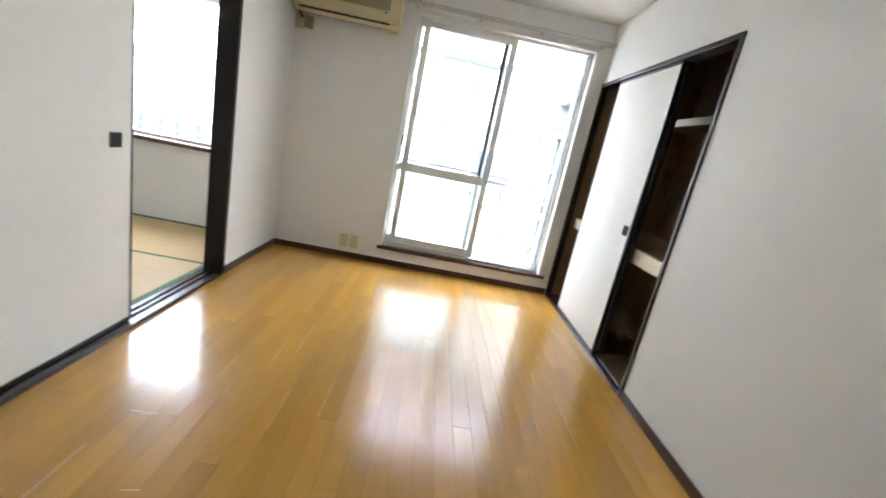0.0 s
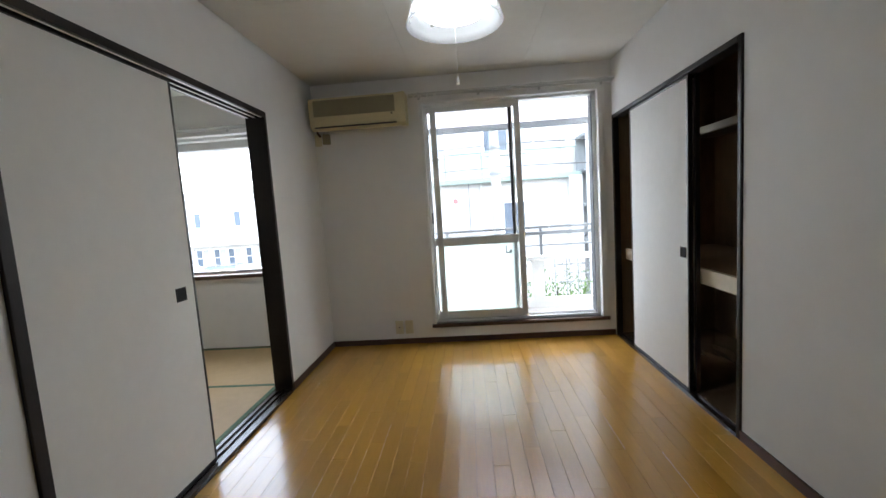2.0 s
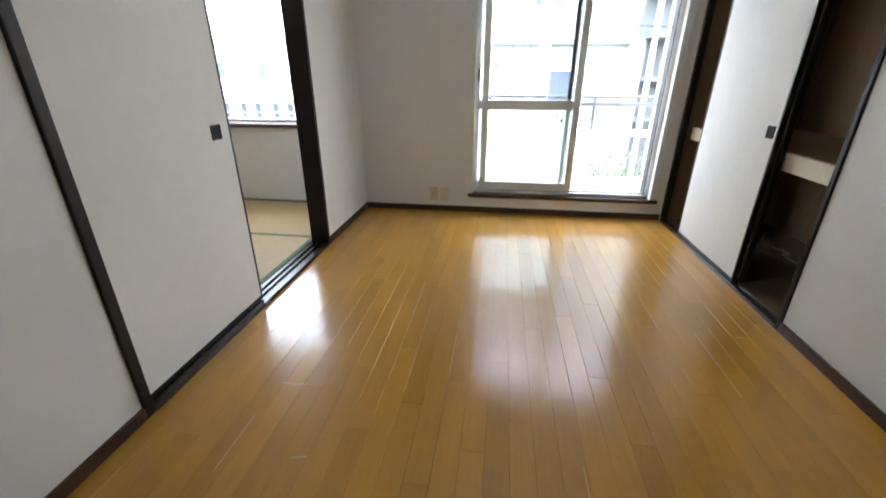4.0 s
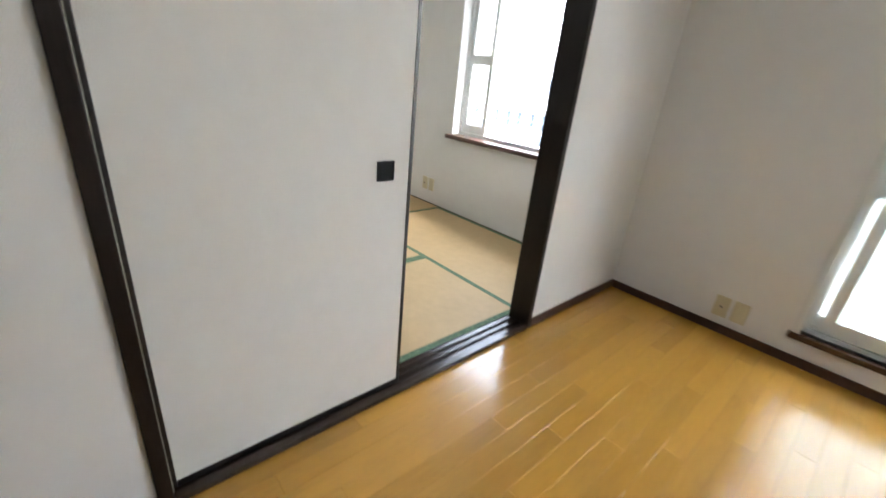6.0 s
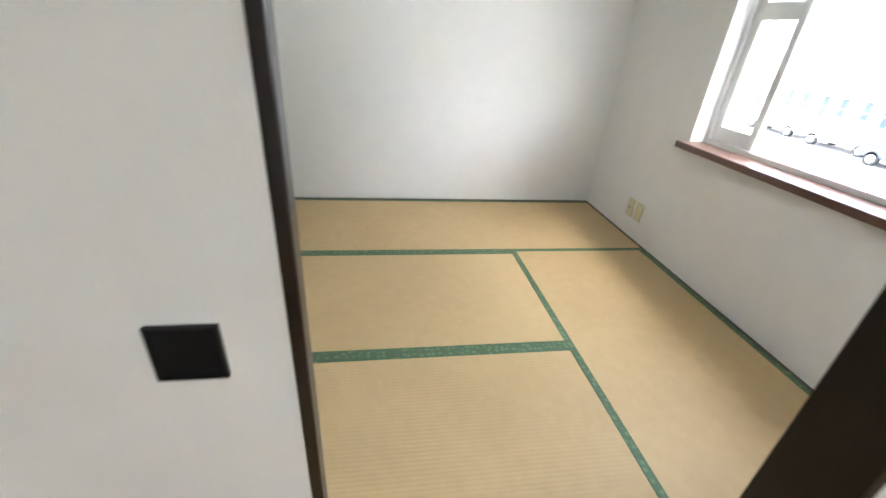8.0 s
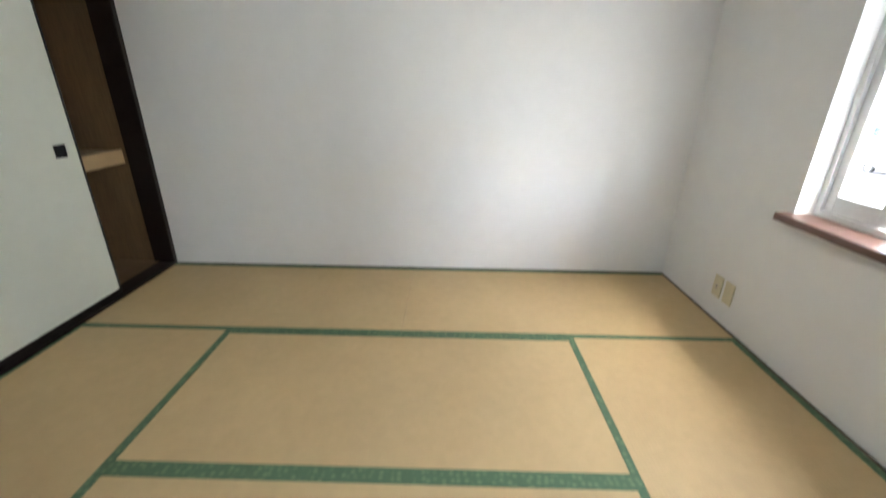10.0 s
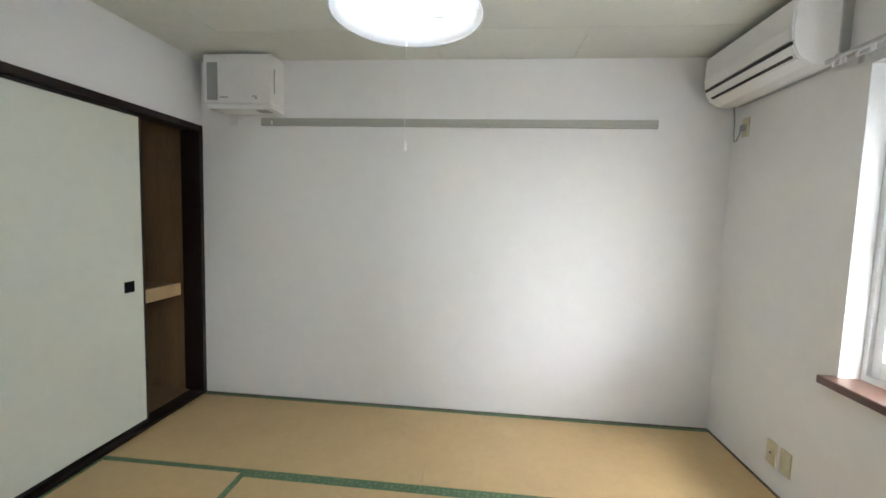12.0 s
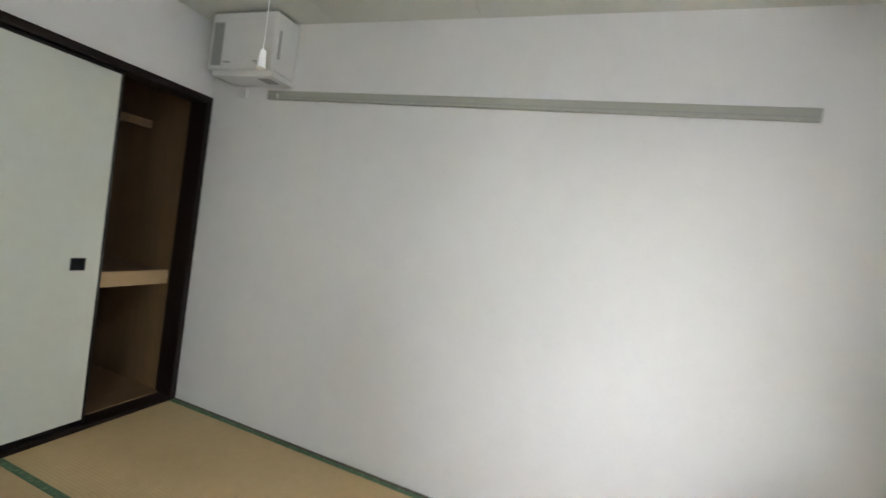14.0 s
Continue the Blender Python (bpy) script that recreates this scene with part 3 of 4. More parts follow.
def ceiling_lamp(x, y, rim, cord_end, top, k):
    root = thing("pendant_lamp", "milky bowl-shaped pendant lamp with lit ring tubes and pull cord", "pendant lamp", pose(x, y, rim), "pendant lamps")
    h = top - rim
    part("shade", lathe([(0.226, -0.004), (0.222, 0.0), (0.215, 0.028), (0.2, 0.075), (0.165, 0.125), (0.1, 0.158), (0.05, 0.168), (0.05, 0.163), (0.098, 0.152),
                         (0.16, 0.12), (0.194, 0.073), (0.21, 0.028), (0.205, 0.002), (0.226, -0.004)], k), ACRYLIC, root, "milky translucent bowl shade")
    part("rim_ring", torus(0.223 * k, 0.003, -0.002), ACRYLIC, root)
    part("tube_large", torus(0.14, 0.0145, 0.06), TUBE, root, "lit circular fluorescent tube")
    part("tube_small", torus(0.095, 0.0145, 0.068), TUBE, root, "lit circular fluorescent tube")
    part("holder", rod(bmesh.new(), (0, 0, 0.085), (0, 0, 0.165), 0.075, 24, 0.055), WHITEPLASTIC, root)
    part("stem", rod(bmesh.new(), (0, 0, 0.16), (0, 0, h - 0.03), 0.008), CORD, root)
    part("ceiling_cap", rod(bmesh.new(), (0, 0, h - 0.04), (0, 0, h), 0.05, 24, 0.045), WHITEPLASTIC, root)
    part("clip", boxes((-0.115, -0.1, 0.08, 0.115, 0.04, 0.05)), GREYPLASTIC, root)
    part("pull_cord", rod(bmesh.new(), (0.0, 0.0, 0.09), (0.0, 0.0, cord_end - rim), 0.0008, 6), CORD, root)
    part("cord_knob", rod(bmesh.new(), (0, 0, cord_end - rim), (0, 0, cord_end - rim - 0.032), 0.006, 10, 0.0085), WHITEPLASTIC, root, "small white cord knob")


ceiling_lamp(1.295, -1.69, 2.02, 1.79, CEIL, 0.96)
ceiling_lamp(-1.354, -1.755, 2.03, 1.605, CEILM, 1.15)

# ---- air conditioners, heater, outlets ----
old = thing("air_conditioner", "yellowed old wall air conditioner with brown grille", "air conditioner", pose(0.035, 0, 1.922))
wd, ht = 0.80, 0.255
part("body", profile_bar([(0, 0.02), (-0.12, 0), (-0.165, 0.02), (-0.18, 0.06), (-0.18, ht - 0.02), (-0.165, ht), (0, ht)], 0, wd), OLDPLASTIC, old)
part("end_cap", profile_bar([(-0.001, 0.015), (-0.12, -0.004), (-0.17, 0.016), (-0.186, 0.06), (-0.186, ht - 0.02), (-0.17, ht + 0.003), (-0.001, ht + 0.003)], wd - 0.045, wd + 0.004), OLDPLASTIC, old)
grille = part("intake_grille", boxes((0.04, 0.72, -0.184, -0.178, 0.105, 0.235)), OLDGRILLE, old, "brownish intake grille")
for i in range(10):
    part("slat", boxes((0.04, 0.72, -0.188, -0.183, 0.109 + 0.0128 * i, 0.115 + 0.0128 * i)), OLDGRILLE, grille)
part("air_outlet", boxes((0.04, 0.73, -0.1815, -0.165, 0.012, 0.022)), DARKPLASTIC, old, "dark outlet slot")
part("louver", boxes((0.04, 0.73, -0.186, -0.178, 0.026, 0.058), bevel=0.003), OLDPLASTIC, old)
part("indicator", boxes((0.685, 0.7, -0.183, -0.178, 0.085, 0.097)), DARKPLASTIC, old)
cable("pipe_cover", [(0.012, -0.05, 0.24), (0.006, -0.05, 0.1), (0.012, -0.04, 0.0), (0.03, -0.025, -0.03)], 0.011, BASEWOOD, old, "dark wrapped pipe")
oldplug = thing("ac_outlet", "beige wall outlet with plug below the old air conditioner", "wall outlet", pose(0.1, 0, 1.862))
part("plate", boxes((-0.096, -0.036, -0.012, 0, -0.045, 0.058), bevel=0.003), IVORY, oldplug)
part("plug", boxes((-0.022, 0.042, -0.035, 0, -0.035, 0.05), bevel=0.004), OLDGRILLE, oldplug)

newac = thing("air_conditioner", "white rounded wall air conditioner with two dark slots", "air conditioner", pose(-2.545, NY, 2.03))
wd, ht = 0.70, 0.285
part("body", profile_bar([(0, 0.02), (-0.08, 0.0), (-0.14, 0.006), (-0.19, 0.035), (-0.215, 0.085), (-0.222, 0.14), (-0.215, ht - 0.02), (-0.2, ht - 0.004), (0, ht)], 0, wd), WHITEPLASTIC, newac)
part("front_panel", profile_bar([(-0.2, 0.1), (-0.224, 0.105), (-0.23, 0.16), (-0.224, ht - 0.012), (-0.19, ht + 0.002)], 0.006, wd - 0.006), WHITEPLASTIC, newac)
part("slot", profile_bar([(-0.2, 0.084), (-0.2185, 0.086), (-0.2235, 0.1), (-0.2, 0.1)], 0.01, wd - 0.01), DARKPLASTIC, newac, "dark intake slot")
part("louver", profile_bar([(-0.15, 0.008), (-0.19, 0.03), (-0.222, 0.082), (-0.217, 0.086), (-0.18, 0.04)], 0.01, wd - 0.01), WHITEPLASTIC, newac)
part("slot", profile_bar([(-0.19, 0.036), (-0.2045, 0.043), (-0.2075, 0.048), (-0.19, 0.044)], 0.05, wd - 0.03), DARKPLASTIC, newac, "dark louver slot")
part("back_plate", boxes((-0.004, wd + 0.004, -0.045, -0.0005, 0.012, ht + 0.006), bevel=0.004), GREYPLASTIC, newac)
part("label", boxes((0.015, 0.06, -0.2245, -0.22, 0.11, 0.118)), GREYPLASTIC, newac)
cable("power_cord", [(0.0, -0.05, 0.02), (-0.015, -0.03, -0.08), (-0.015, -0.028, -0.16), (0.0, -0.028, -0.19), (0.03, -0.028, -0.165), (0.045, -0.025, -0.125)], 0.004, GREYPLASTIC, newac)
p2 = thing("ac_outlet", "ivory wall outlet below the white air conditioner", "wall outlet", pose(-2.495, NY, 1.912))
part("plate", boxes((-0.03, 0.03, -0.008, 0, -0.055, 0.055), bevel=0.003), IVORY, p2)
part("plug", boxes((-0.014, 0.014, -0.03, -0.006, -0.02, 0.015), bevel=0.004), GREYPLASTIC, p2)

heater = thing("wall_unit", "white boxy wall ventilation unit with grey side grille", "ventilation unit", pose(TX, -3.295, 1.998) @ Matrix.Diagonal((0.88, 1, 1, 1)))
part("case", boxes((0.0, 0.2, 0, 0.46, 0.03, 0.34), bevel=0.012), WHITEPLASTIC, heater)
part("base_tray", boxes((0.0, 0.185, 0.03, 0.455, 0.0, 0.03), bevel=0.004), WHITEPLASTIC, heater)
vent = part("intake", boxes((0.199, 0.2025, 0.03, 0.10, 0.05, 0.285)), GREYPLASTIC, heater, "grey ribbed intake")
for i in range(14):
    part("rib", boxes((0.202, 0.206, 0.03, 0.10, 0.054 + 0.0165 * i, 0.062 + 0.0165 * i)), GREYPLASTIC, vent)
part("side_slot", boxes((0.15, 0.165, 0.457, 0.4625, 0.1, 0.25)), GREYPLASTIC, heater)
part("mark", boxes((0.2, 0.2012, 0.115, 0.17, 0.065, 0.073)), GREYPLASTIC, heater)
part("mark", boxes((0.2, 0.2012, 0.33, 0.365, 0.073, 0.077)), DARKPLASTIC, heater)
part("mark", boxes((0.2, 0.2012, 0.35, 0.37, 0.06, 0.065)), DARKPLASTIC, heater)
part("under_slot", boxes((0.06, 0.15, 0.33, 0.41, -0.002, 0.002)), GREYPLASTIC, heater)
p3 = thing("heater_outlet", "white wall outlet under the ventilation unit", "wall outlet", pose(TX, -3.19, 1.975))
part("plate", boxes((0, 0.012, -0.03, 0.03, -0.045, 0.012), bevel=0.003), WHITEPLASTIC, p3)

rail = thing("picture_rail", "long grey-green hanging rail fixed to the wall", "picture rail", pose(TX, -2.995, 1.926))
part("rail", boxes((0, 0.018, 0, 2.575, 0, 0.05), bevel=0.003), RAILGREY, rail)
part("groove", boxes((0.017, 0.0195, 0.002, 2.573, 0.014, 0.018)), GREYPLASTIC, rail)
part("hook", boxes((0.018, 0.028, 0.075, 0.085, 0.005, 0.03), bevel=0.002), WHITEPLASTIC, rail, "small white hook")


def outlet_pair(name, x, y, z, gap):
    a = thing(name, "ivory wall socket plate", "wall outlet", pose(x, y, z), "wall outlets")
    pl = part("plate", boxes((-0.035, 0.035, -0.008, 0, -0.06, 0.06), bevel=0.003), IVORY, a)
    part("socket", boxes((-0.012, 0.012, -0.0105, -0.007, -0.018, 0.018), bevel=0.002), CREAM, pl)
    part("pin_hole", boxes((-0.005, 0.005, -0.012, -0.0104, -0.005, 0.005)), DARKPLASTIC, pl)
    b = thing(name, "ivory blank wall plate", "wall outlet", pose(x + gap, y, z), "wall outlets")
    part("plate", boxes((-0.035, 0.035, -0.008, 0, -0.06, 0.06), bevel=0.003), IVORY, b)


outlet_pair("wall_outlet", 0.622, 0, 0.155, 0.09)
outlet_pair("wall_outlet", -2.052, NY, 0.213, 0.095)

# ---- balcony ----
structure("balcony_floor", boxes((-0.2, 4.2, 0.2, 1.35, -0.3, -0.02)), CONCRETE, "pale concrete balcony floor")
br = thing("balcony_railing", "grey metal balcony railing", "railing")
part("top_rail", boxes((-0.2, 4.2, 1.12, 1.17, 0.905, 0.935), bevel=0.006), GREYMETAL, br)
part("middle_rail", boxes((-0.2, 4.2, 1.12, 1.17, 0.83, 0.87), bevel=0.006), GREYMETAL, br)
part("bottom_rail", boxes((-0.2, 4.2, 1.13, 1.16, 0.70, 0.718), bevel=0.004), GREYMETAL, br)
for px in (-0.1, 1.05, 2.12, 3.2):
    part("post", boxes((px - 0.016, px + 0.016, 1.13, 1.16, 0.595, 0.905)), GREYMETAL, br)
pw = thing("balcony_parapet", "white balcony parapet with iron lattice openings", "parapet", pose(0, 1.1, -0.02))
part("wall_base", boxes((-0.2, 4.2, 0, 0.1, 0, 0.11)), WHITEWALL, pw)
part("coping", boxes((-0.2, 4.2, -0.02, 0.12, 0.56, 0.615), bevel=0.008), WHITEWALL, pw)
for i in range(5):
    part("pier", boxes((-0.12 + 1.06 * i, 0.02 + 1.06 * i, 0, 0.1, 0.11, 0.56)), WHITEWALL, pw)
for i in range(4):
    bm = bmesh.new()
    x0 = 0.02 + 1.06 * i
    for k in range(1, 7):
        rod(bm, (x0 + 0.131 * k, 0.05, 0.11), (x0 + 0.131 * k, 0.05, 0.56), 0.005, 6)
    for z in (0.29, 0.39, 0.49):
        rod(bm, (x0, 0.05, z), (x0 + 0.92, 0.05, z), 0.005, 6)
    for k in range(1, 7):
        for z in (0.34, 0.44, 0.25, 0.53):
            cx = x0 + 0.131 * k + (0.0655 if z in (0.25, 0.53) else 0)
            for a in range(8):
                p, q = math.pi * a / 4, math.pi * (a + 1) / 4
                rod(bm, (cx + 0.035 * math.cos(p), 0.05, z + 0.035 * math.sin(p)), (cx + 0.035 * math.cos(q), 0.05, z + 0.035 * math.sin(q)), 0.004, 5)
    part("lattice", bm, GREYMETAL, pw, "dark iron lattice")
roof = thing("balcony_roof", "pale corrugated balcony roof on a grey beam", "awning")
bm = bmesh.new()
n = 64
rows = []
for i in range(n + 1):
    x = -0.3 + 4.6 * i / n
    dz = 0.012 * math.sin(i * math.pi)
    rows.append([bm.verts.new((x, y, z + dz + (0.012 if i % 2 else 0))) for y, z in ((0.2, 2.46), (1.35, 2.10))])
for a, b in zip(rows, rows[1:]):
    bm.faces.new((a[0], b[0], b[1], a[1]))
bmesh.ops.solidify(bm, geom=bm.faces[:], thickness=0.003)
part("roof_sheet", bm, ROOFSHEET, roof, "milky translucent corrugated sheet")
part("beam", boxes((-0.3, 4.3, 1.08, 1.14, 2.035, 2.10), bevel=0.004), GREYMETAL, roof, "grey metal beam")
for px in (-0.25, 4.25):
    part("post", boxes((px - 0.03, px + 0.03, 1.085, 1.135, -0.02, 2.05)), GREYMETAL, roof)

# ---- street and houses ----
G = -2.9
structure("ground", boxes((-300, 300, 0.2, 600, G - 0.5, G)), CONCRETE, "pale concrete and asphalt ground reaching far")
structure("road", boxes((-60, 60, 2.6, 6.2, G, G + 0.01)), ASPHALT, "grey asphalt street")

house = thing("apartment_house", "white three-storey house with pale green eave band", "house", pose(0, 9, G))
H1 = 1.88 - G
part("wall", boxes((-3, 4.45, 0, 6, 0, H1), (-3, 4.45, 1.3, 6, H1 + 0.16, H1 + 6.0)), STUCCO, house)
part("eave_band", boxes((-3.1, 4.7, -0.25, 1.3, H1, H1 + 0.16), bevel=0.02), GREENMETAL, house, "pale green metal eave band")
part("roof", boxes((-3.3, 4.5, 0.9, 6.4, H1 + 6.0, H1 + 6.2), bevel=0.03), GREYMETAL, house)
part("wall_wing", boxes((4.45, 8.5, 0.6, 6, 0, H1 + 6.3)), STUCCO, house)


def house_window(parent, x0, x1, z0, z1, y, depth=0.07):
    wdw = part("window", boxes((x0, x0 + 0.06, y - depth, y + 0.01, z0, z1), (x1 - 0.06, x1, y - depth, y + 0.01, z0, z1), (x0, x1, y - depth, y + 0.01, z1 - 0.06, z1),
                               (x0, x1, y - depth - 0.03, y + 0.01, z0 - 0.05, z0 + 0.03), ((x0 + x1) / 2 - 0.03, (x0 + x1) / 2 + 0.03, y - depth, y + 0.01, z0, z1)), ALU, parent)
    part("pane", boxes((x0 + 0.06, (x0 + x1) / 2 - 0.03, y - 0.03, y - 0.015, z0 + 0.03, z1 - 0.06)), WINDOWDARK, wdw)
    part("pane", boxes(((x0 + x1) / 2 + 0.03, x1 - 0.06, y - 0.03, y - 0.015, z0 + 0.03, z1 - 0.06)), CURTAIN, wdw)


house_window(house, 2.35, 3.76, 0.25 - G, 1.3 - G, 0)
house_window(house, -0.9, 0.7, 2.9 - G, 4.3 - G, 1.3)
house_window(house, 1.9, 3.6, 2.9 - G, 4.3 - G, 1.3)
house_window(house, -0.9, 0.7, 5.7 - G, 7.1 - G, 1.3)
house_window(house, 1.9, 3.6, 5.7 - G, 7.1 - G, 1.3)
house_window(house, -1.5, 0.2, 0.25 - G, 1.3 - G, 0)
house_window(house, 5.0, 5.6, 0.4 - G, 1.6 - G, 0.6)
house_window(house, 5.0, 5.6, 2.9 - G, 4.2 - G, 0.6)
part("round_sign", rod(bmesh.new(), (0.95, -0.03, 1.39 - G), (0.95, 0.0, 1.39 - G), 0.075, 20), REDSIGN, house, "small round red sign")
part("drainpipe", rod(bmesh.new(), (1.75, -0.06, 0), (1.75, -0.06, H1), 0.045), STUCCO, house)
part("joint_strip", boxes((1.35, 1.38, -0.01, 0.002, 0, H1)), GREYMETAL, house)
for i in range(6):
    part("fence_bar", rod(bmesh.new(), (-2.6 + 1.1 * i, -0.1, H1 + 0.16), (-2.6 + 1.1 * i, -0.1, H1 + 0.95), 0.035), GREENMETAL, house)
part("fence_rail", rod(bmesh.new(), (-3, -0.1, H1 + 0.9), (4.6, -0.1, H1 + 0.9), 0.03), GREENMETAL, house)
part("column", boxes((4.33, 4.7, -0.3, 0.1, 0, H1 + 0.05)), STUCCO, house)

stair = thing("steel_stair", "outdoor steel stair tower with white bars", "stair", pose(4.8, 8.4, G))
for i in range(4):
    part("bar", rod(bmesh.new(), (0.32 * i, 0, 0), (0.32 * i, 0, 6.2), 0.07), STUCCO, stair)
for i in range(6):
    part("landing", boxes((-0.1, 1.5, 0, 1.0, 0.9 + 1.0 * i, 0.98 + 1.0 * i)), GREYMETAL, stair)
# flat dark sheet that stands in for the shade between the bars
part("recess_shade_sheet", boxes((-0.1, 1.5, 0.95, 1.0, 0, 6.0)), GREYMETAL, stair, "dark sheet standing in for shade behind the stair")

pole = thing("utility_pole", "grey concrete utility pole with cables", "utility pole", pose(2.1, 7.6, G))
part("shaft", rod(bmesh.new(), (0, 0, 0), (0, 0, 8.5), 0.15, 16, 0.11), CONCRETE, pole)
for z in (4.9, 5.6, 6.3):
    part("band", rod(bmesh.new(), (0, 0, z), (0, 0, z + 0.06), 0.17, 16), GREYMETAL, pole)
part("crossarm", boxes((-0.8, 0.8, -0.05, 0.05, 7.4, 7.5)), GREYMETAL, pole)
for z, s in ((5.1, 0.25), (5.7, 0.3), (6.2, 0.2), (6.9, 0.35)):
    cable("wire", [(-22, 6, z + 0.4), (-9, 2, z - s), (0, 0, z), (8, -0.5, z - s), (20, -1, z + 0.5)], 0.012, DARKPLASTIC, pole)

gw = thing("garden_wall", "plain pale garden wall along the street", "garden wall", pose(0, 7.0, G))
part("wall_base", boxes((-4, 7, 0, 0.15, 0, 1.3)), STUCCO, gw)
part("coping", boxes((-4, 7, -0.03, 0.18, 1.3, 1.38), bevel=0.01), STUCCO, gw)

shrub = thing("shrub", "small leafy green shrub behind a garden wall", "shrub", pose(3.4, 6.5, G))
part("trunk", rod(bmesh.new(), (0, 0, 0), (0, 0, 1.9), 0.04, 8, 0.02), DARKWOOD, shrub)
bm = bmesh.new()
rnd = random.Random(4)
for i in range(1100):
    cx, cy, cz = rnd.gauss(0, 0.8), rnd.gauss(0, 0.2), 1.7 + rnd.gauss(0, 0.3)
    m = Matrix.Translation((cx, cy, cz)) @ Euler((rnd.uniform(0, 6), rnd.uniform(0, 6), rnd.uniform(0, 6))).to_matrix().to_4x4()
    s = rnd.uniform(0.03, 0.06)
    vs = [bm.verts.new(m @ Vector(p)) for p in ((-s, 0, 0), (0, -s * 0.5, 0.01), (s, 0, 0), (0, s * 0.5, 0.01))]
    bm.faces.new(vs)
part("crown", bm, LEAF, shrub)

far = thing("office_building", "long white low building with window bands", "building", pose(-18, 26, G))
part("wall", boxes((-26, 14, 0, 10, 0, 6.3)), STUCCO, far)
part("roof_edge", boxes((-26.3, 14.3, -0.3, 10.3, 6.3, 6.55), bevel=0.03), PANEL, far)
part("canopy", boxes((-26, 14, -1.2, 0, 2.5, 2.75), bevel=0.03), PANEL, far, "pale canopy above the ground floor")
for i in range(12):
    x = -22.96 + 3.1 * i
    house_window(far, x, x + 1.17, 3.8, 4.95, 0, 0.1)
for i in range(15):
    x = -25 + 2.5 * i
    house_window(far, x, x + 1.05, 0.9, 2.2, 0, 0.1)
    house_window(far, x + 1.12, x + 2.2, 0.9, 2.2, 0, 0.1)
    part("sunshade", boxes((x - 0.1, x + 2.3, -0.12, 0, 1.5, 1.56)), PANEL, far)


def car(x, y, paint, label):
    root = thing("parked_car", label, "car", pose(x, y, G), "parked cars")
    side = [(-2.0, 0.35), (2.0, 0.35), (2.05, 0.75), (1.2, 0.92), (-1.9, 0.95), (-2.05, 0.7)]
    bm = bmesh.new()
    a = [bm.verts.new((px, -0.8, pz)) for px, pz in side]
    b = [bm.verts.new((px, 0.8, pz)) for px, pz in side]
    for i in range(6):
        bm.faces.new((a[i], a[(i + 1) % 6], b[(i + 1) % 6], b[i]))
    bm.faces.new(a), bm.faces.new(b)
    bmesh.ops.recalc_face_normals(bm, faces=bm.faces)
    bmesh.ops.bevel(bm, geom=bm.edges[:], offset=0.08, segments=2, affect="EDGES")
    part("body", bm, paint, root)
    bm = bmesh.new()
    low = [bm.verts.new(p) for p in ((-1.8, -0.74, 0.93), (1.1, -0.74, 0.9), (1.1, 0.74, 0.9), (-1.8, 0.74, 0.93))]
    top = [bm.verts.new(p) for p in ((-1.4, -0.6, 1.45), (0.4, -0.6, 1.45), (0.4, 0.6, 1.45), (-1.4, 0.6, 1.45))]
    for i in range(4):
        bm.faces.new((low[i], low[(i + 1) % 4], top[(i + 1) % 4], top[i]))
    bm.faces.new(top)
    part("cabin", bm, WINDOWDARK, root, "dark glazed cabin")
    part("roof", boxes((-1.4, 0.4, -0.6, 0.6, 1.45, 1.49), bevel=0.015), paint, root)
    for wx in (-1.25, 1.3):
        for wy in (-0.8, 0.62):
            wh = part("wheel", rod(bmesh.new(), (wx, wy, 0.31), (wx, wy + 0.18, 0.31), 0.31, 18), RUBBER, root)
            part("rim", rod(bmesh.new(), (wx, wy - 0.005, 0.31), (wx, wy + 0.185, 0.31), 0.18, 14), ALU, wh)


car(-13.6, 21.0, CARDARK, "dark parked car before a low building")
car(-17.6, 22.2, CARPAINT, "white parked car before a low building")
car(-22.0, 22.6, CARPAINT, "white parked car before a low building")

# ---- floor strips, piece by piece ----
STRIP, LONG = 0.0795, 0.91
cache = {}


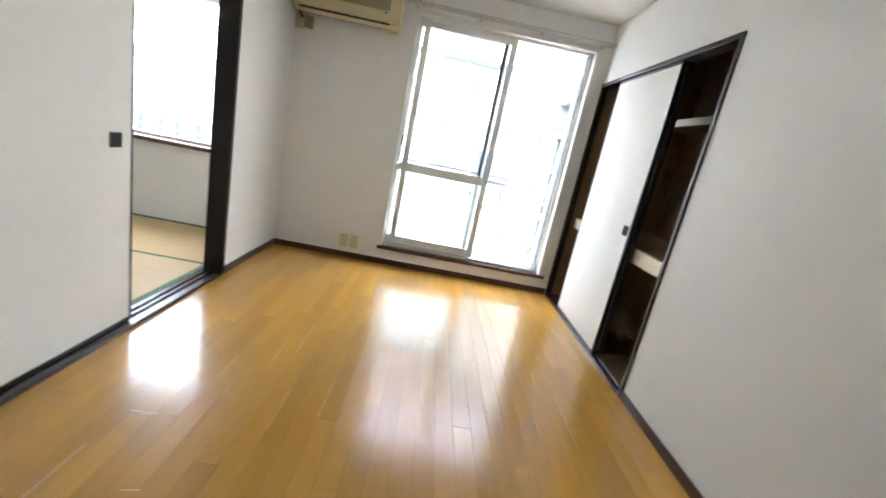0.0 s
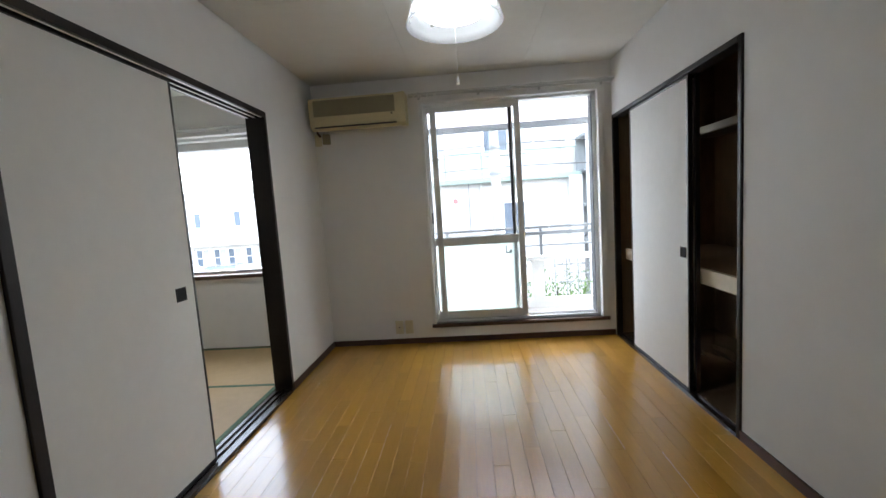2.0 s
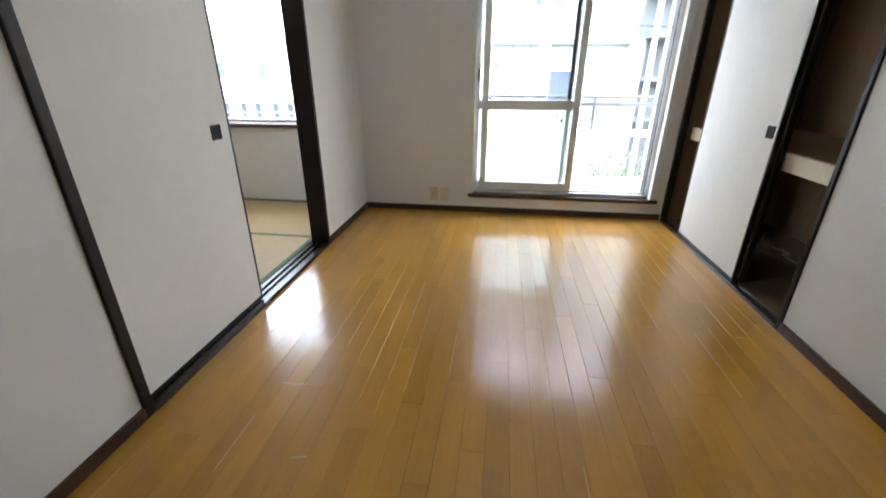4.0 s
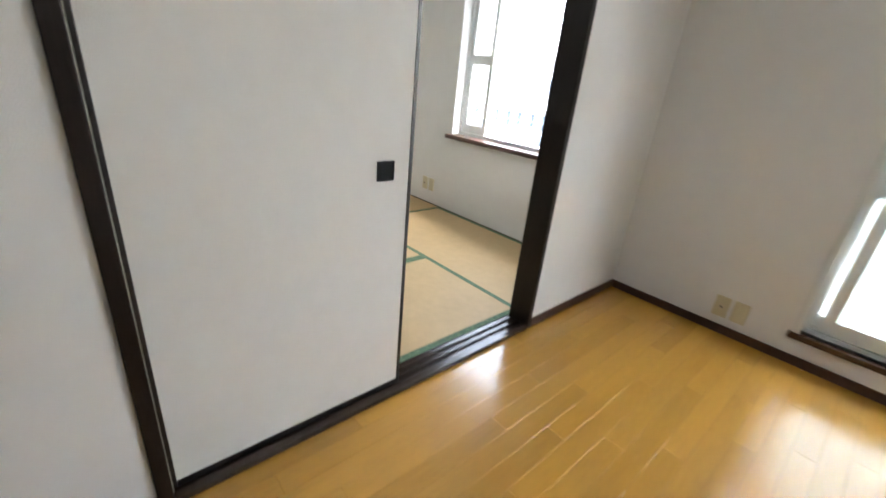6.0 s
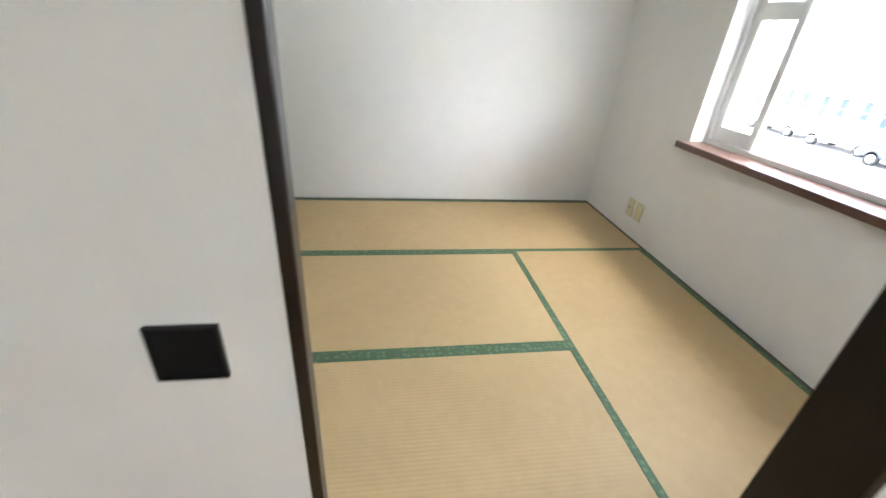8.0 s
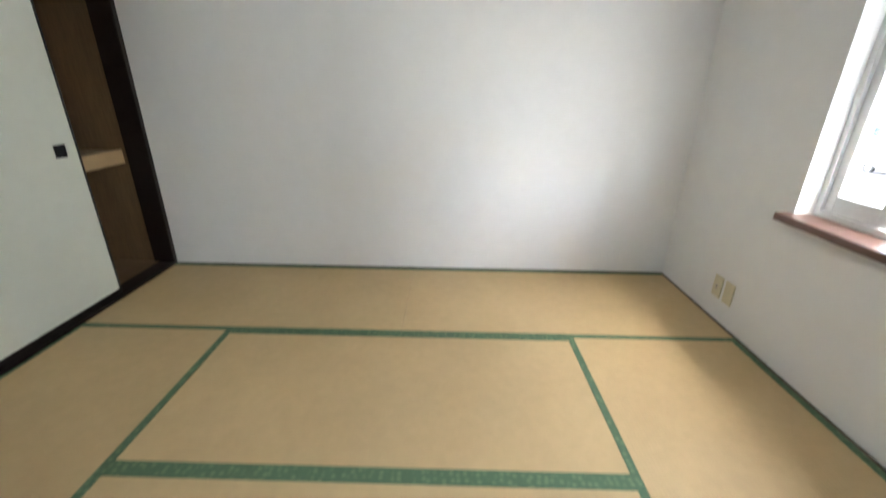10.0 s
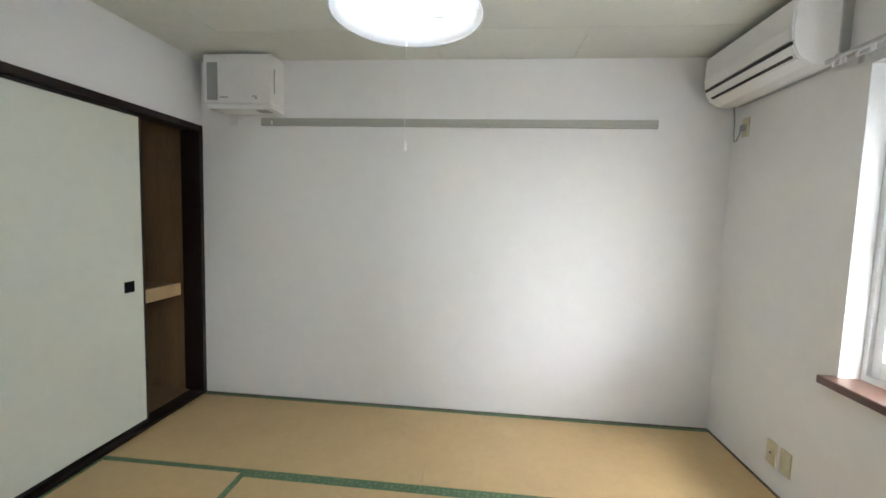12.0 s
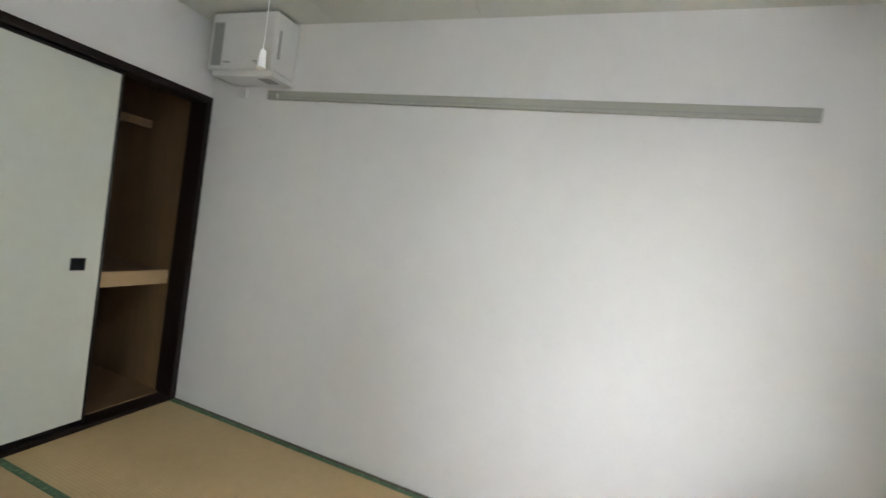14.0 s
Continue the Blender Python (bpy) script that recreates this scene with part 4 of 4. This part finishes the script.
def strip_mesh(length):
    key = round(length, 3)
    if key not in cache:
        g, e = 0.0003, 0.0005
        bm = bmesh.new()
        rings = []
        for inset, z in ((0, -0.012), (0, -e), (e, 0.0)):
            rings.append([bm.verts.new(p) for p in ((g + inset, g + inset, z), (STRIP - g - inset, g + inset, z), (STRIP - g - inset, key - g - inset, z), (g + inset, key - g - inset, z))])
        for a, b in zip(rings, rings[1:]):
            for i in range(4):
                bm.faces.new((a[i], a[(i + 1) % 4], b[(i + 1) % 4], b[i]))
        bm.faces.new(rings[-1])
        cache[key] = mesh_of("floor_strip", bm, FLOORWOOD)
    return cache[key]


rnd = random.Random(7)
col = 0
x = 0.0
while x < W - 0.01:
    y = -(LONG * ((col * 0.37) % 1.0))
    edges = [0.0]
    p = -LONG * (0.15 + 0.85 * ((col * 0.41) % 1.0))
    while p > BACK + 0.05:
        edges.append(round(p, 2))
        p -= LONG
    edges.append(BACK)
    for a, b in zip(edges, edges[1:]):
        ob = new("floor_strip", strip_mesh(a - b))
        ob.parent = floor
        ob.location = (x, b, 0)
        ob.rotation_euler = (rnd.uniform(-0.0006, 0.0006), rnd.uniform(-0.0026, 0.0026), 0)
    x, col = x + STRIP, col + 1

# ---- floor marks: short scratches from wear, and pale strips painting glints along a few joints ----
SCRATCH_GLINT = material("pale_scratch_and_glint", (0.66, 0.5, 0.27), 0.5, vary=0.1, scale=40)
for x, y, ln, wd, turn in ((0.43, -2.322, 0.052, 0.0035, 16), (0.585, -2.634, 0.05, 0.0035, 12), (0.388, -2.315, 0.04, 0.004, 4), (0.372, -2.713, 0.225, 0.0022, 90),
                           (1.50, -2.67, 0.22, 0.002, 90), (1.034, -2.2, 0.3, 0.0015, 90), (0.716, -1.9, 0.26, 0.0015, 90), (0.795, -1.75, 0.34, 0.0016, 90), (2.147, -2.15, 0.42, 0.0018, 90),
                           (1.988, -1.7, 0.3, 0.0016, 90), (0.557, -2.05, 0.2, 0.0016, 90), (0.875, -2.3, 0.25, 0.0015, 90)):
    ob = new("scratch_glint_mark", mesh_of("scratch_glint_mark", boxes((0, ln, -wd / 2, wd / 2, -0.001, 0.0003)), SCRATCH_GLINT))
    ob.parent = floor
    ob.matrix_basis = pose(x, y, 0, 0, 0, turn)
